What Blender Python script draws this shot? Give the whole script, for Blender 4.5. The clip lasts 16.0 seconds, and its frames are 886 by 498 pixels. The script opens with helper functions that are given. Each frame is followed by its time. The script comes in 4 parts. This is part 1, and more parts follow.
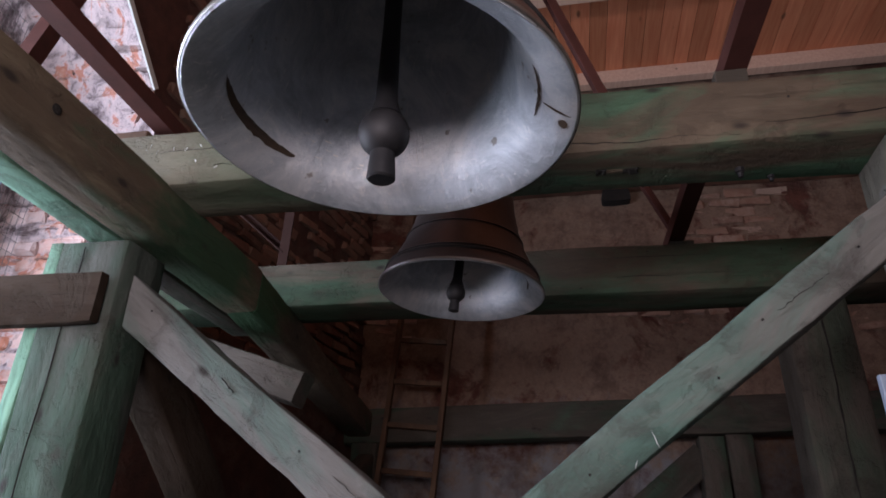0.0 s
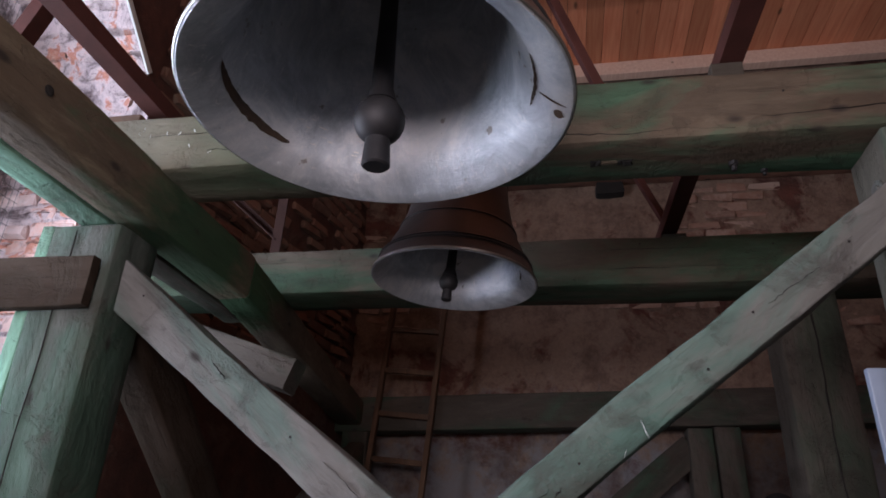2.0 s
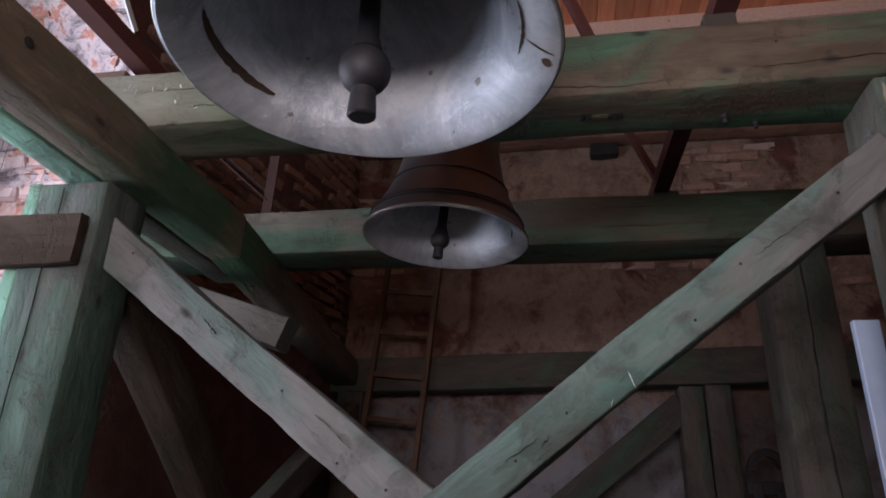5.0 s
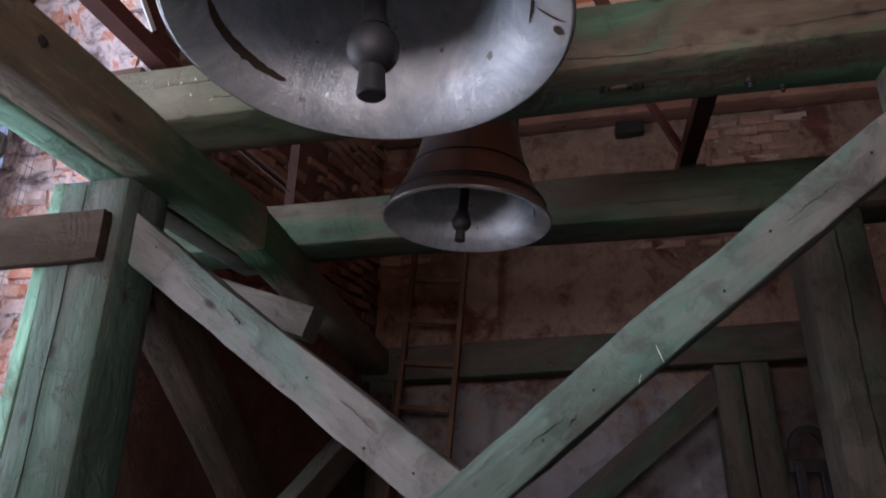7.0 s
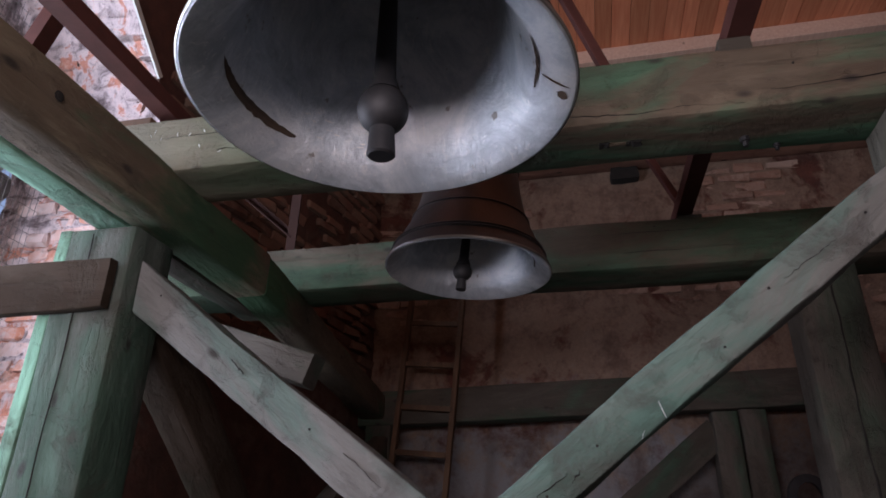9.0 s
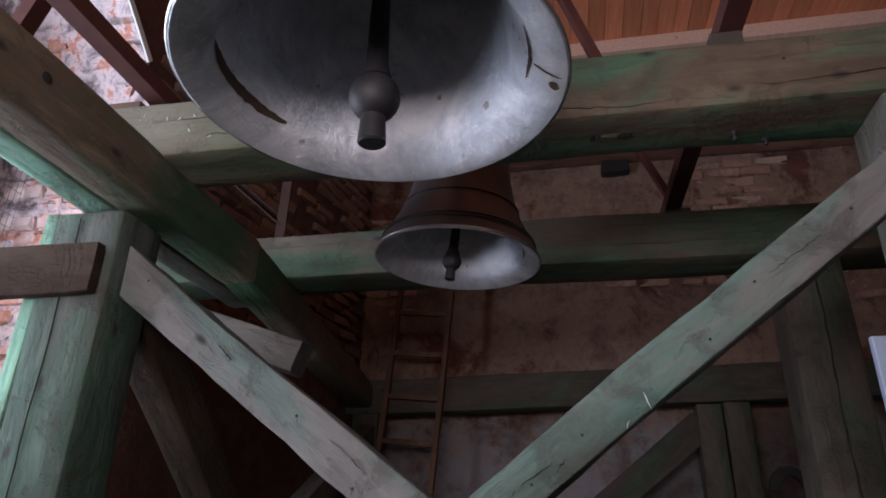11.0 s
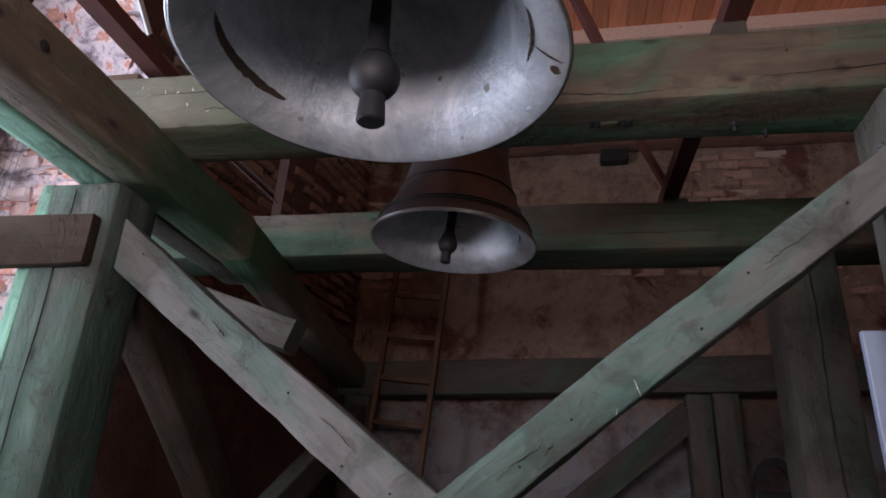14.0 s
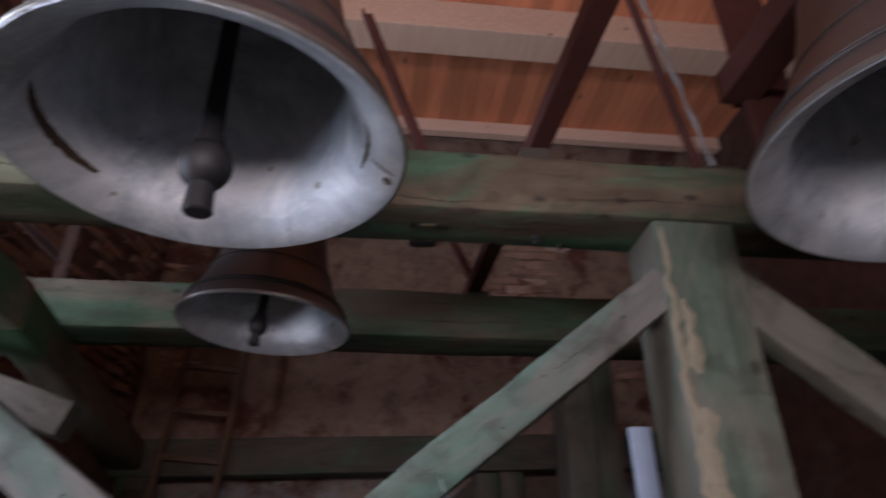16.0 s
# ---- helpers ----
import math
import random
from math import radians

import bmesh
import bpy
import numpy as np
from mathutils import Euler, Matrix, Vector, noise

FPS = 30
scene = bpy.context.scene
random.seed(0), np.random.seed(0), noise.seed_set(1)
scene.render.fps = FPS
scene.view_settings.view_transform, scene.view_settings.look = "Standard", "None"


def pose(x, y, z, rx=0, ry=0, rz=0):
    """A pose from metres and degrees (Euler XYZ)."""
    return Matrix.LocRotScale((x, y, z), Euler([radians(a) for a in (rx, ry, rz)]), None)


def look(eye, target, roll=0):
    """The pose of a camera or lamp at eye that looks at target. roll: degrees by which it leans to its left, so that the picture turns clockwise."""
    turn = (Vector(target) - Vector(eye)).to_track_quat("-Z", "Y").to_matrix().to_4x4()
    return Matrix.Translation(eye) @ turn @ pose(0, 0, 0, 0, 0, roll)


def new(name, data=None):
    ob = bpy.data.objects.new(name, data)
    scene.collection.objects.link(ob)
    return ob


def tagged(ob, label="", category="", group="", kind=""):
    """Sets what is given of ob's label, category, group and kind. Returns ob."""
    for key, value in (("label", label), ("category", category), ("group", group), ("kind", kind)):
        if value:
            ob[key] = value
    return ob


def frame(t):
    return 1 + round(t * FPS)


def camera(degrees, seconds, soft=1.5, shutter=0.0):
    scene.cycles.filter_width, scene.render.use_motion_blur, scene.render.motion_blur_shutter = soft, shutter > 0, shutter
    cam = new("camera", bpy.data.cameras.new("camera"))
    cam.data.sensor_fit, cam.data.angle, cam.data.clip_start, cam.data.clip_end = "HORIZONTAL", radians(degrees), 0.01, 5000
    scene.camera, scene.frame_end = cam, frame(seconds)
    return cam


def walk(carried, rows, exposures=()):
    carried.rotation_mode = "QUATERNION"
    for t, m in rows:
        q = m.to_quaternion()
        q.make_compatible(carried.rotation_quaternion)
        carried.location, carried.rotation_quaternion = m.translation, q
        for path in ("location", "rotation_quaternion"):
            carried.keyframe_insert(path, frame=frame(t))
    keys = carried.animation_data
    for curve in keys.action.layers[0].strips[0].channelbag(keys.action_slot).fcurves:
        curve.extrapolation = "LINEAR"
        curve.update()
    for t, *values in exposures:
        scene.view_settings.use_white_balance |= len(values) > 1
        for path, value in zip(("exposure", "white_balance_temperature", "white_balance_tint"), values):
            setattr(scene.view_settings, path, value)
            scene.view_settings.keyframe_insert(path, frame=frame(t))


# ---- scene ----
cam = camera(68.0, 16.0, soft=1.7, shutter=0.4)
STOPS, KELVIN, TINT = -0.02, 6400, 25
PATH = [
    (0.0, -0.006, -0.002, 1.604, 25.68, -1.80, 10.89),
    (0.5, -0.003, -0.000, 1.600, 25.04, -2.75, 10.10),
    (1.0, -0.003, -0.003, 1.601, 25.02, -2.57, 9.76),
    (1.5, -0.004, -0.003, 1.601, 25.11, -1.71, 10.49),
    (2.0, -0.007, -0.001, 1.598, 24.91, -2.31, 9.99),
    (2.5, -0.002, -0.004, 1.599, 24.82, -2.61, 8.96),
    (3.0, 0.001, -0.003, 1.599, 24.43, -2.10, 9.47),
    (5.5, 0.017, 0.036, 1.546, 19.73, -1.75, 10.04),
    (6.0, 0.033, 0.079, 1.523, 17.23, -0.95, 11.57),
    (6.5, 0.037, 0.081, 1.531, 17.36, -0.59, 12.50),
    (7.0, 0.029, 0.053, 1.559, 20.99, -0.68, 13.02),
    (7.5, 0.015, 0.033, 1.569, 22.85, -2.33, 13.02),
    (8.0, 0.008, 0.023, 1.581, 23.55, -2.58, 12.24),
    (8.5, 0.010, 0.009, 1.584, 24.34, -1.04, 12.47),
    (11.0, 0.014, 0.008, 1.579, 23.55, -1.38, 11.23),
    (11.5, 0.013, 0.009, 1.578, 22.98, -2.26, 10.93),
    (12.0, 0.011, 0.009, 1.578, 22.76, -2.07, 10.95),
    (12.5, 0.008, 0.011, 1.576, 22.91, -1.97, 10.75),
    (13.0, 0.012, 0.014, 1.573, 22.19, -2.39, 10.40),
    (13.5, 0.016, 0.009, 1.577, 22.40, -2.37, 10.69),
    (14.0, 0.016, 0.011, 1.573, 22.25, -2.87, 10.28),
    (14.2, 0.015, 0.001, 1.571, 22.24, -2.58, 8.57),
    (14.5, 0.012, -0.022, 1.562, 26.07, -2.24, 12.16),
    (15.0, 0.019, 0.039, 1.563, 24.63, -2.98, 9.99),
    (15.5, 0.024, 0.038, 1.591, 25.07, -3.60, 5.63),
    (15.7, -0.008, 0.011, 1.592, 27.05, -1.97, 2.55),
    (16.0, -0.030, -0.059, 1.628, 28.27, 0.70, -6.90),
]
walk(cam, [(t, pose(x, y, z, 90 + p, r, w)) for t, x, y, z, p, r, w in PATH], [(0, STOPS, KELVIN, TINT), (16, STOPS, KELVIN, TINT)])

# ---- light ----
world = bpy.data.worlds.new("world")
scene.world = world
world.use_nodes = True
sky = world.node_tree.nodes.new("ShaderNodeTexSky")
sky.sky_type = "NISHITA"
sky.sun_disc = False
sky.sun_elevation, sky.sun_rotation = radians(35), radians(250)
world.node_tree.links.new(sky.outputs[0], world.node_tree.nodes["Background"].inputs[0])
world.node_tree.nodes["Background"].inputs[1].default_value = 0.12


def sky_opening(name, m, sx, sy, watts, colour):
    """Daylight that enters by a window opening."""
    lamp = bpy.data.lights.new(name, "AREA")
    lamp.shape, lamp.size, lamp.size_y, lamp.energy, lamp.color = "RECTANGLE", sx, sy, watts, colour
    ob = new(name, lamp)
    ob.matrix_world = m
    return ob


sky_opening("daylight_side_window", look((-2.98, 1.2, 2.62), (0, 1.2, 2.66)), 1.3, 2.0, 165, (0.76, 0.89, 1.0))
sky_opening("daylight_rear_window", look((-0.4, -1.62, 2.08), (-0.4, 2, 2.08)), 1.9, 0.6, 84, (1.0, 0.955, 0.93))
sky_opening("daylight_upper_window", look((1.7, -1.62, 3.5), (1.2, 2.5, 5.0)), 1.2, 1.2, 14, (1.0, 0.87, 0.78))


# ---- materials ----
def mat(name):
    m = bpy.data.materials.new(name)
    m.use_nodes = True
    return m, m.node_tree.nodes, m.node_tree.links, m.node_tree.nodes["Principled BSDF"]


def noise_tex(n, l, vec, scale, detail=6, rough=0.6, dist=0.0):
    t = n.new("ShaderNodeTexNoise")
    t.inputs["Scale"].default_value, t.inputs["Detail"].default_value = scale, detail
    t.inputs["Roughness"].default_value, t.inputs["Distortion"].default_value = rough, dist
    if vec is not None:
        l.new(vec, t.inputs["Vector"])
    return t.outputs["Fac"]


def ramp(n, l, fac, stops):
    r = n.new("ShaderNodeValToRGB")
    e = r.color_ramp.elements
    while len(e) < len(stops):
        e.new(0.5)
    for k, (pos, c) in zip(e, stops):
        k.position, k.color = pos, (*c, 1) if len(c) == 3 else c
    l.new(fac, r.inputs[0])
    return r.outputs[0]


def mix(n, l, fac, a, b, kind="MIX"):
    x = n.new("ShaderNodeMix")
    x.data_type, x.blend_type = "RGBA", kind
    for sock, v in ((x.inputs["Factor"], fac), (x.inputs["A"], a), (x.inputs["B"], b)):
        if isinstance(v, (int, float)):
            sock.default_value = v
        elif isinstance(v, tuple):
            sock.default_value = (*v, 1)
        else:
            l.new(v, sock)
    return x.outputs["Result"]


def bump(n, l, b, height, strength, distance):
    k = n.new("ShaderNodeBump")
    k.inputs["Strength"].default_value, k.inputs["Distance"].default_value = strength, distance
    l.new(height, k.inputs["Height"])
    l.new(k.outputs[0], b.inputs["Normal"])


def coords(n, l, scale=(1, 1, 1), shift=True):
    """Object coordinates, shifted at random from object to object."""
    t, m = n.new("ShaderNodeTexCoord"), n.new("ShaderNodeMapping")
    m.inputs["Scale"].default_value = scale
    l.new(t.outputs["Object"], m.inputs["Vector"])
    if shift:
        i, s = n.new("ShaderNodeObjectInfo"), n.new("ShaderNodeMath")
        s.operation = "MULTIPLY"
        s.inputs[1].default_value = 37.0
        l.new(i.outputs["Random"], s.inputs[0])
        l.new(s.outputs[0], m.inputs["Location"])
    return m.outputs[0]


def timber_material(name, wood, pale, green, amount, dark=(0.05, 0.04, 0.03), stain=None):
    """Hewn weathered timber: soft grain along local x, patches of green copper wash, bare and dirty blotches, knots and checks."""
    m, n, l, b = mat(name)
    along = coords(n, l, (1.4, 9, 9))
    soft = coords(n, l, (0.8, 2.4, 2.4))
    iso = coords(n, l, (1, 1, 1))
    grain = noise_tex(n, l, along, 2.4, 9, 0.68, 0.7)
    c = ramp(n, l, grain, ((0.25, tuple(v * 0.8 for v in wood)), (0.55, wood), (0.85, pale)))
    bare = ramp(n, l, noise_tex(n, l, soft, 1.7, 6, 0.6, 0.5), ((0.48, (0, 0, 0)), (0.62, (0.6, 0.6, 0.6))))
    c = mix(n, l, bare, c, pale)
    wash = noise_tex(n, l, soft, 1.5, 8, 0.6, 0.8)
    w = ramp(n, l, wash, ((0.64 - amount * 0.5, (0, 0, 0)), (0.78 - amount * 0.5, (0.9, 0.9, 0.9))))
    tone = noise_tex(n, l, coords(n, l, (1.2, 4, 4)), 1.6, 8, 0.65)
    g = ramp(n, l, tone, ((0.32, tuple(v * 0.5 for v in green)), (0.5, tuple(v * 0.85 for v in green)), (0.7, tuple(min(1.0, v * 1.15 + 0.02) for v in green))))
    c = mix(n, l, w, c, g)
    dirt = ramp(n, l, noise_tex(n, l, iso, 5.5, 9, 0.72, 0.4), ((0.52, (0, 0, 0)), (0.70, (0.72, 0.72, 0.72))))
    c = mix(n, l, dirt, c, dark)
    broad = ramp(n, l, noise_tex(n, l, coords(n, l, (0.9, 1.6, 1.6)), 1.3, 5, 0.6), ((0.50, (0, 0, 0)), (0.68, (0.6, 0.6, 0.6))))
    c = mix(n, l, broad, c, tuple(v * 1.1 for v in dark))
    streak = ramp(n, l, noise_tex(n, l, coords(n, l, (0.6, 8, 8)), 2.0, 8, 0.7, 0.9), ((0.56, (0, 0, 0)), (0.72, (0.45, 0.45, 0.45))))
    c = mix(n, l, streak, c, tuple(v * 0.8 for v in dark))
    rub = ramp(n, l, noise_tex(n, l, iso, 13.0, 9, 0.78), ((0.58, (0, 0, 0)), (0.72, (0.5, 0.5, 0.5))))
    c = mix(n, l, rub, c, pale)
    if stain:      # a run of stain or bare wood between two places along the timber
        t, sep, add = n.new("ShaderNodeTexCoord"), n.new("ShaderNodeSeparateXYZ"), n.new("ShaderNodeMath")
        l.new(t.outputs["Object"], sep.inputs[0])
        add.operation = "MULTIPLY_ADD"
        add.inputs[1].default_value = 0.9
        l.new(noise_tex(n, l, soft, 2.6, 7, 0.65, 0.5), add.inputs[0])
        l.new(sep.outputs["X"], add.inputs[2])
        q = n.new("ShaderNodeMapRange")
        q.inputs["From Min"].default_value, q.inputs["From Max"].default_value = stain[0] + 0.45, stain[1] + 0.45
        l.new(add.outputs[0], q.inputs["Value"])
        run = ramp(n, l, q.outputs[0], ((0.0, (0, 0, 0)), (0.3, (0.85, 0.85, 0.85)), (0.7, (0.85, 0.85, 0.85)), (1.0, (0, 0, 0))))
        c = mix(n, l, run, c, mix(n, l, tone, tuple(v * 0.4 for v in stain[2]), tuple(v * 1.4 for v in stain[2])))
    pit = n.new("ShaderNodeTexVoronoi")
    pit.inputs["Scale"].default_value = 1.0
    l.new(coords(n, l, (4, 8, 8)), pit.inputs["Vector"])
    hole = ramp(n, l, pit.outputs["Distance"], ((0.05, (0.85, 0.85, 0.85)), (0.13, (0, 0, 0))))
    c = mix(n, l, hole, c, (0.025, 0.02, 0.018))
    l.new(c, b.inputs["Base Color"])
    b.inputs["Roughness"].default_value = 0.88
    b.inputs["Specular IOR Level"].default_value = 0.25
    lumps = noise_tex(n, l, coords(n, l, (2.2, 5, 5)), 2.6, 7, 0.6, 0.3)
    h = mix(n, l, 0.5, mix(n, l, 0.4, mix(n, l, 0.6, grain, lumps), streak, "SUBTRACT"), dirt, "SUBTRACT")
    bump(n, l, b, h, 0.9, 0.02)
    return m


GREEN_BEAM = timber_material("green_washed_oak", (0.075, 0.058, 0.042), (0.126, 0.106, 0.081), (0.040, 0.086, 0.052), 0.50)
TAN_BEAM = timber_material("tan_oak_with_green", (0.085, 0.061, 0.042), (0.18, 0.143, 0.102), (0.052, 0.14, 0.08), 0.44, stain=(-1.1, 0.95, (0.205, 0.185, 0.14)))
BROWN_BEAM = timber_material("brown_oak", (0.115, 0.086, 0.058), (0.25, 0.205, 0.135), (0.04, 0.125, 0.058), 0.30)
# green copper stain by the joint, darkened further for the shade there
STAINED_BEAM = timber_material("brown_oak_copper_stain_and_shade", (0.115, 0.086, 0.058), (0.25, 0.205, 0.135), (0.045, 0.12, 0.06), 0.14, stain=(2.12, 2.95, (0.016, 0.07, 0.032)))
STAINED_REAR = timber_material("rear_oak_copper_stain_and_shade", (0.09, 0.07, 0.05), (0.19, 0.16, 0.11), (0.045, 0.12, 0.06), 0.14, stain=(-0.4, 0.5, (0.02, 0.085, 0.038)))
DEEP_GREEN = timber_material("deep_green_oak", (0.069, 0.076, 0.065), (0.123, 0.134, 0.116), (0.041, 0.081, 0.055), 0.58)
PALE_BRACE = timber_material("grey_brace", (0.146, 0.143, 0.136), (0.200, 0.196, 0.189), (0.111, 0.160, 0.140), 0.36, (0.076, 0.070, 0.064))
TEAL_BRACE = timber_material("teal_washed_brace", (0.144, 0.141, 0.130), (0.199, 0.195, 0.182), (0.089, 0.175, 0.144), 0.50, (0.072, 0.065, 0.058))
OLD_POST = timber_material("old_grey_brown_oak", (0.079, 0.068, 0.057), (0.121, 0.106, 0.090), (0.054, 0.076, 0.054), 0.24, (0.035, 0.029, 0.023))
GREY_POST = timber_material("grey_green_post", (0.135, 0.13, 0.108), (0.185, 0.178, 0.148), (0.092, 0.13, 0.10), 0.36, (0.07, 0.065, 0.055))
# green timber near the window, strong daylight put into its bright mint
MINT = timber_material("mint_timber_in_daylight", (0.211, 0.211, 0.169), (0.387, 0.387, 0.324), (0.183, 0.394, 0.282), 0.75)
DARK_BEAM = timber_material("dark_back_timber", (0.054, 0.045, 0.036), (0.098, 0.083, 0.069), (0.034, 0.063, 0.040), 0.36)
BLACK_WOOD = timber_material("blackened_board", (0.038, 0.026, 0.019), (0.065, 0.049, 0.038), (0.033, 0.042, 0.029), 0.2)
BLACK_WOOD.node_tree.nodes["Principled BSDF"].inputs["Specular IOR Level"].default_value = 0.03
LADDER_WOOD = timber_material("ladder_wood", (0.078, 0.042, 0.025), (0.132, 0.078, 0.048), (0.090, 0.096, 0.060), 0.05)
PLATE_WOOD = timber_material("red_brown_wall_plate", (0.20, 0.10, 0.07), (0.30, 0.17, 0.12), (0.2, 0.12, 0.08), 0.0, (0.08, 0.045, 0.035))


def pine_material(name, a, b2, knots=True):
    m, n, l, b = mat(name)
    v = coords(n, l, (18, 1.0, 18))
    g = noise_tex(n, l, v, 2.2, 8, 0.6, 0.3)
    c = ramp(n, l, g, ((0.3, a), (0.7, b2)))
    i = n.new("ShaderNodeObjectInfo")
    t = ramp(n, l, i.outputs["Random"], ((0.0, (0.72, 0.68, 0.62)), (0.5, (1, 0.96, 0.92)), (1.0, (1.12, 1.05, 1.0))))
    c = mix(n, l, 1.0, c, t, "MULTIPLY")
    k = n.new("ShaderNodeTexVoronoi")
    k.inputs["Scale"].default_value = 2.2
    l.new(coords(n, l, (2.2, 0.8, 2.2)), k.inputs["Vector"])
    spot = ramp(n, l, k.outputs["Distance"], ((0.05, (0.8, 0.8, 0.8)), (0.10, (0, 0, 0))))
    c = mix(n, l, spot, c, (0.12, 0.05, 0.025))
    l.new(c, b.inputs["Base Color"])
    b.inputs["Roughness"].default_value = 0.6
    bump(n, l, b, g, 0.25, 0.004)
    return m


PINE = pine_material("new_pine_boards", (0.60, 0.195, 0.098), (0.75, 0.32, 0.175))
PINE_JOIST = pine_material("planed_pine_joist", (0.70, 0.47, 0.37), (0.86, 0.65, 0.54))


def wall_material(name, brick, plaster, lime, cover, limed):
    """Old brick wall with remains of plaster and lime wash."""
    m, n, l, b = mat(name)
    v = coords(n, l, (1, 1, 1), False)
    big = noise_tex(n, l, v, 1.3, 9, 0.65, 0.4)
    mid = noise_tex(n, l, v, 7, 8, 0.7)
    fine = noise_tex(n, l, v, 45, 6, 0.7)
    red = ramp(n, l, mid, ((0.3, tuple(x * 0.45 for x in brick)), (0.6, brick), (0.8, (brick[0] * 1.2, brick[1] * 1.5, brick[2] * 1.7))))
    pl = ramp(n, l, fine, ((0.3, tuple(x * 0.7 for x in plaster)), (0.65, plaster)))
    f = ramp(n, l, big, ((0.60 - cover * 0.4, (0, 0, 0)), (0.66 - cover * 0.4, (1, 1, 1))))
    c = mix(n, l, f, red, pl)
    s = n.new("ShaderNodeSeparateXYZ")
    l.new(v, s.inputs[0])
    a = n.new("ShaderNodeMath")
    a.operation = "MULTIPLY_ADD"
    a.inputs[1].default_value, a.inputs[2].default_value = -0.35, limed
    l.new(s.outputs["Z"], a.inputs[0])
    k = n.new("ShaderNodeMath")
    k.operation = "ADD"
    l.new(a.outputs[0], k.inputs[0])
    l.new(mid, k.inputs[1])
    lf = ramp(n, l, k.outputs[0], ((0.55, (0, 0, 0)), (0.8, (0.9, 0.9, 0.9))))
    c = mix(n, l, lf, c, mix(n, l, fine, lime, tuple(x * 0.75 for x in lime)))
    soot_black = ramp(n, l, noise_tex(n, l, v, 2.6, 8, 0.7), ((0.48, (0, 0, 0)), (0.68, (0.85, 0.85, 0.85))))
    c = mix(n, l, soot_black, c, (0.06, 0.03, 0.022))
    l.new(c, b.inputs["Base Color"])
    b.inputs["Roughness"].default_value = 0.95
    h = mix(n, l, 0.4, mid, f, "ADD")
    h = mix(n, l, 0.25, h, fine, "ADD")
    bump(n, l, b, h, 0.9, 0.03)
    return m


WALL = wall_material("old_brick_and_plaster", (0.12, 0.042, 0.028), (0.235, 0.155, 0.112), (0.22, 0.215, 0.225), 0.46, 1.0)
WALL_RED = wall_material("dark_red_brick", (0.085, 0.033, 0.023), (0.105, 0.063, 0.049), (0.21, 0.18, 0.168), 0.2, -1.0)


def jamb_material():
    """Flaking plaster, pink brick, mortar and dark gaps, in courses."""
    m, n, l, b = mat("flaking_jamb")
    v = coords(n, l, (1, 1, 1), False)
    warp = noise_tex(n, l, v, 3.2, 9, 0.68, 0.9)
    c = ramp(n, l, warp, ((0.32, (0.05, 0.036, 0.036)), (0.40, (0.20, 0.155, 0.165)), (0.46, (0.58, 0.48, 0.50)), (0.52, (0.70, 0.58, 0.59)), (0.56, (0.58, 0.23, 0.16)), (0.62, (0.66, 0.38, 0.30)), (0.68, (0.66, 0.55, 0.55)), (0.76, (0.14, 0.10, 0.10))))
    fine = noise_tex(n, l, v, 26, 8, 0.75)
    c = mix(n, l, ramp(n, l, fine, ((0.53, (0, 0, 0)), (0.68, (0.85, 0.85, 0.85)))), c, (0.10, 0.07, 0.068))
    w = n.new("ShaderNodeTexWave")
    w.wave_type, w.bands_direction = "BANDS", "Z"
    w.inputs["Scale"].default_value, w.inputs["Distortion"].default_value = 3.6, 2.4
    w.inputs["Detail"].default_value, w.inputs["Detail Scale"].default_value = 4, 2.5
    l.new(v, w.inputs["Vector"])
    joint = ramp(n, l, w.outputs["Fac"], ((0.0, (0.8, 0.8, 0.8)), (0.14, (0, 0, 0))))
    where = ramp(n, l, noise_tex(n, l, v, 2.0, 4), ((0.45, (0, 0, 0)), (0.6, (1, 1, 1))))
    joint = mix(n, l, 1.0, joint, where, "MULTIPLY")
    c = mix(n, l, joint, c, (0.16, 0.115, 0.105))
    l.new(c, b.inputs["Base Color"])
    b.inputs["Roughness"].default_value = 0.95
    h = mix(n, l, 0.5, warp, fine, "ADD")
    bump(n, l, b, mix(n, l, 1.0, h, joint, "SUBTRACT"), 1.0, 0.03)
    return m


JAMB = jamb_material()


def brick_material(name, a, b2, mortar, blots=None):
    m, n, l, b = mat(name)
    i = n.new("ShaderNodeObjectInfo")
    base = ramp(n, l, i.outputs["Random"], ((0.0, tuple(x * 0.55 for x in a)), (0.4, a), (0.75, b2), (1.0, mortar)))
    v = coords(n, l)
    g = noise_tex(n, l, v, 18, 8, 0.7)
    c = mix(n, l, ramp(n, l, noise_tex(n, l, v, 6, 7, 0.7), ((0.45, (0, 0, 0)), (0.65, (0.85, 0.85, 0.85)))), base, mortar)
    c = mix(n, l, ramp(n, l, g, ((0.55, (0, 0, 0)), (0.75, (0.7, 0.7, 0.7)))), c, (0.05, 0.035, 0.03))
    if blots:
        lime = noise_tex(n, l, coords(n, l, (1, 1, 1), False), 9.0, 9, 0.72, 1.0)
        c = mix(n, l, ramp(n, l, lime, ((0.50, (0, 0, 0)), (0.60, (0.85, 0.85, 0.85)))), c, (0.66, 0.56, 0.56))
        c = mix(n, l, ramp(n, l, lime, ((blots[0] - 0.06, (0.9, 0.9, 0.9)), (blots[0] + 0.03, (0, 0, 0)))), c, (0.07, 0.05, 0.05))
    l.new(c, b.inputs["Base Color"])
    b.inputs["Roughness"].default_value = 0.93
    bump(n, l, b, g, 0.8, 0.012)
    return m


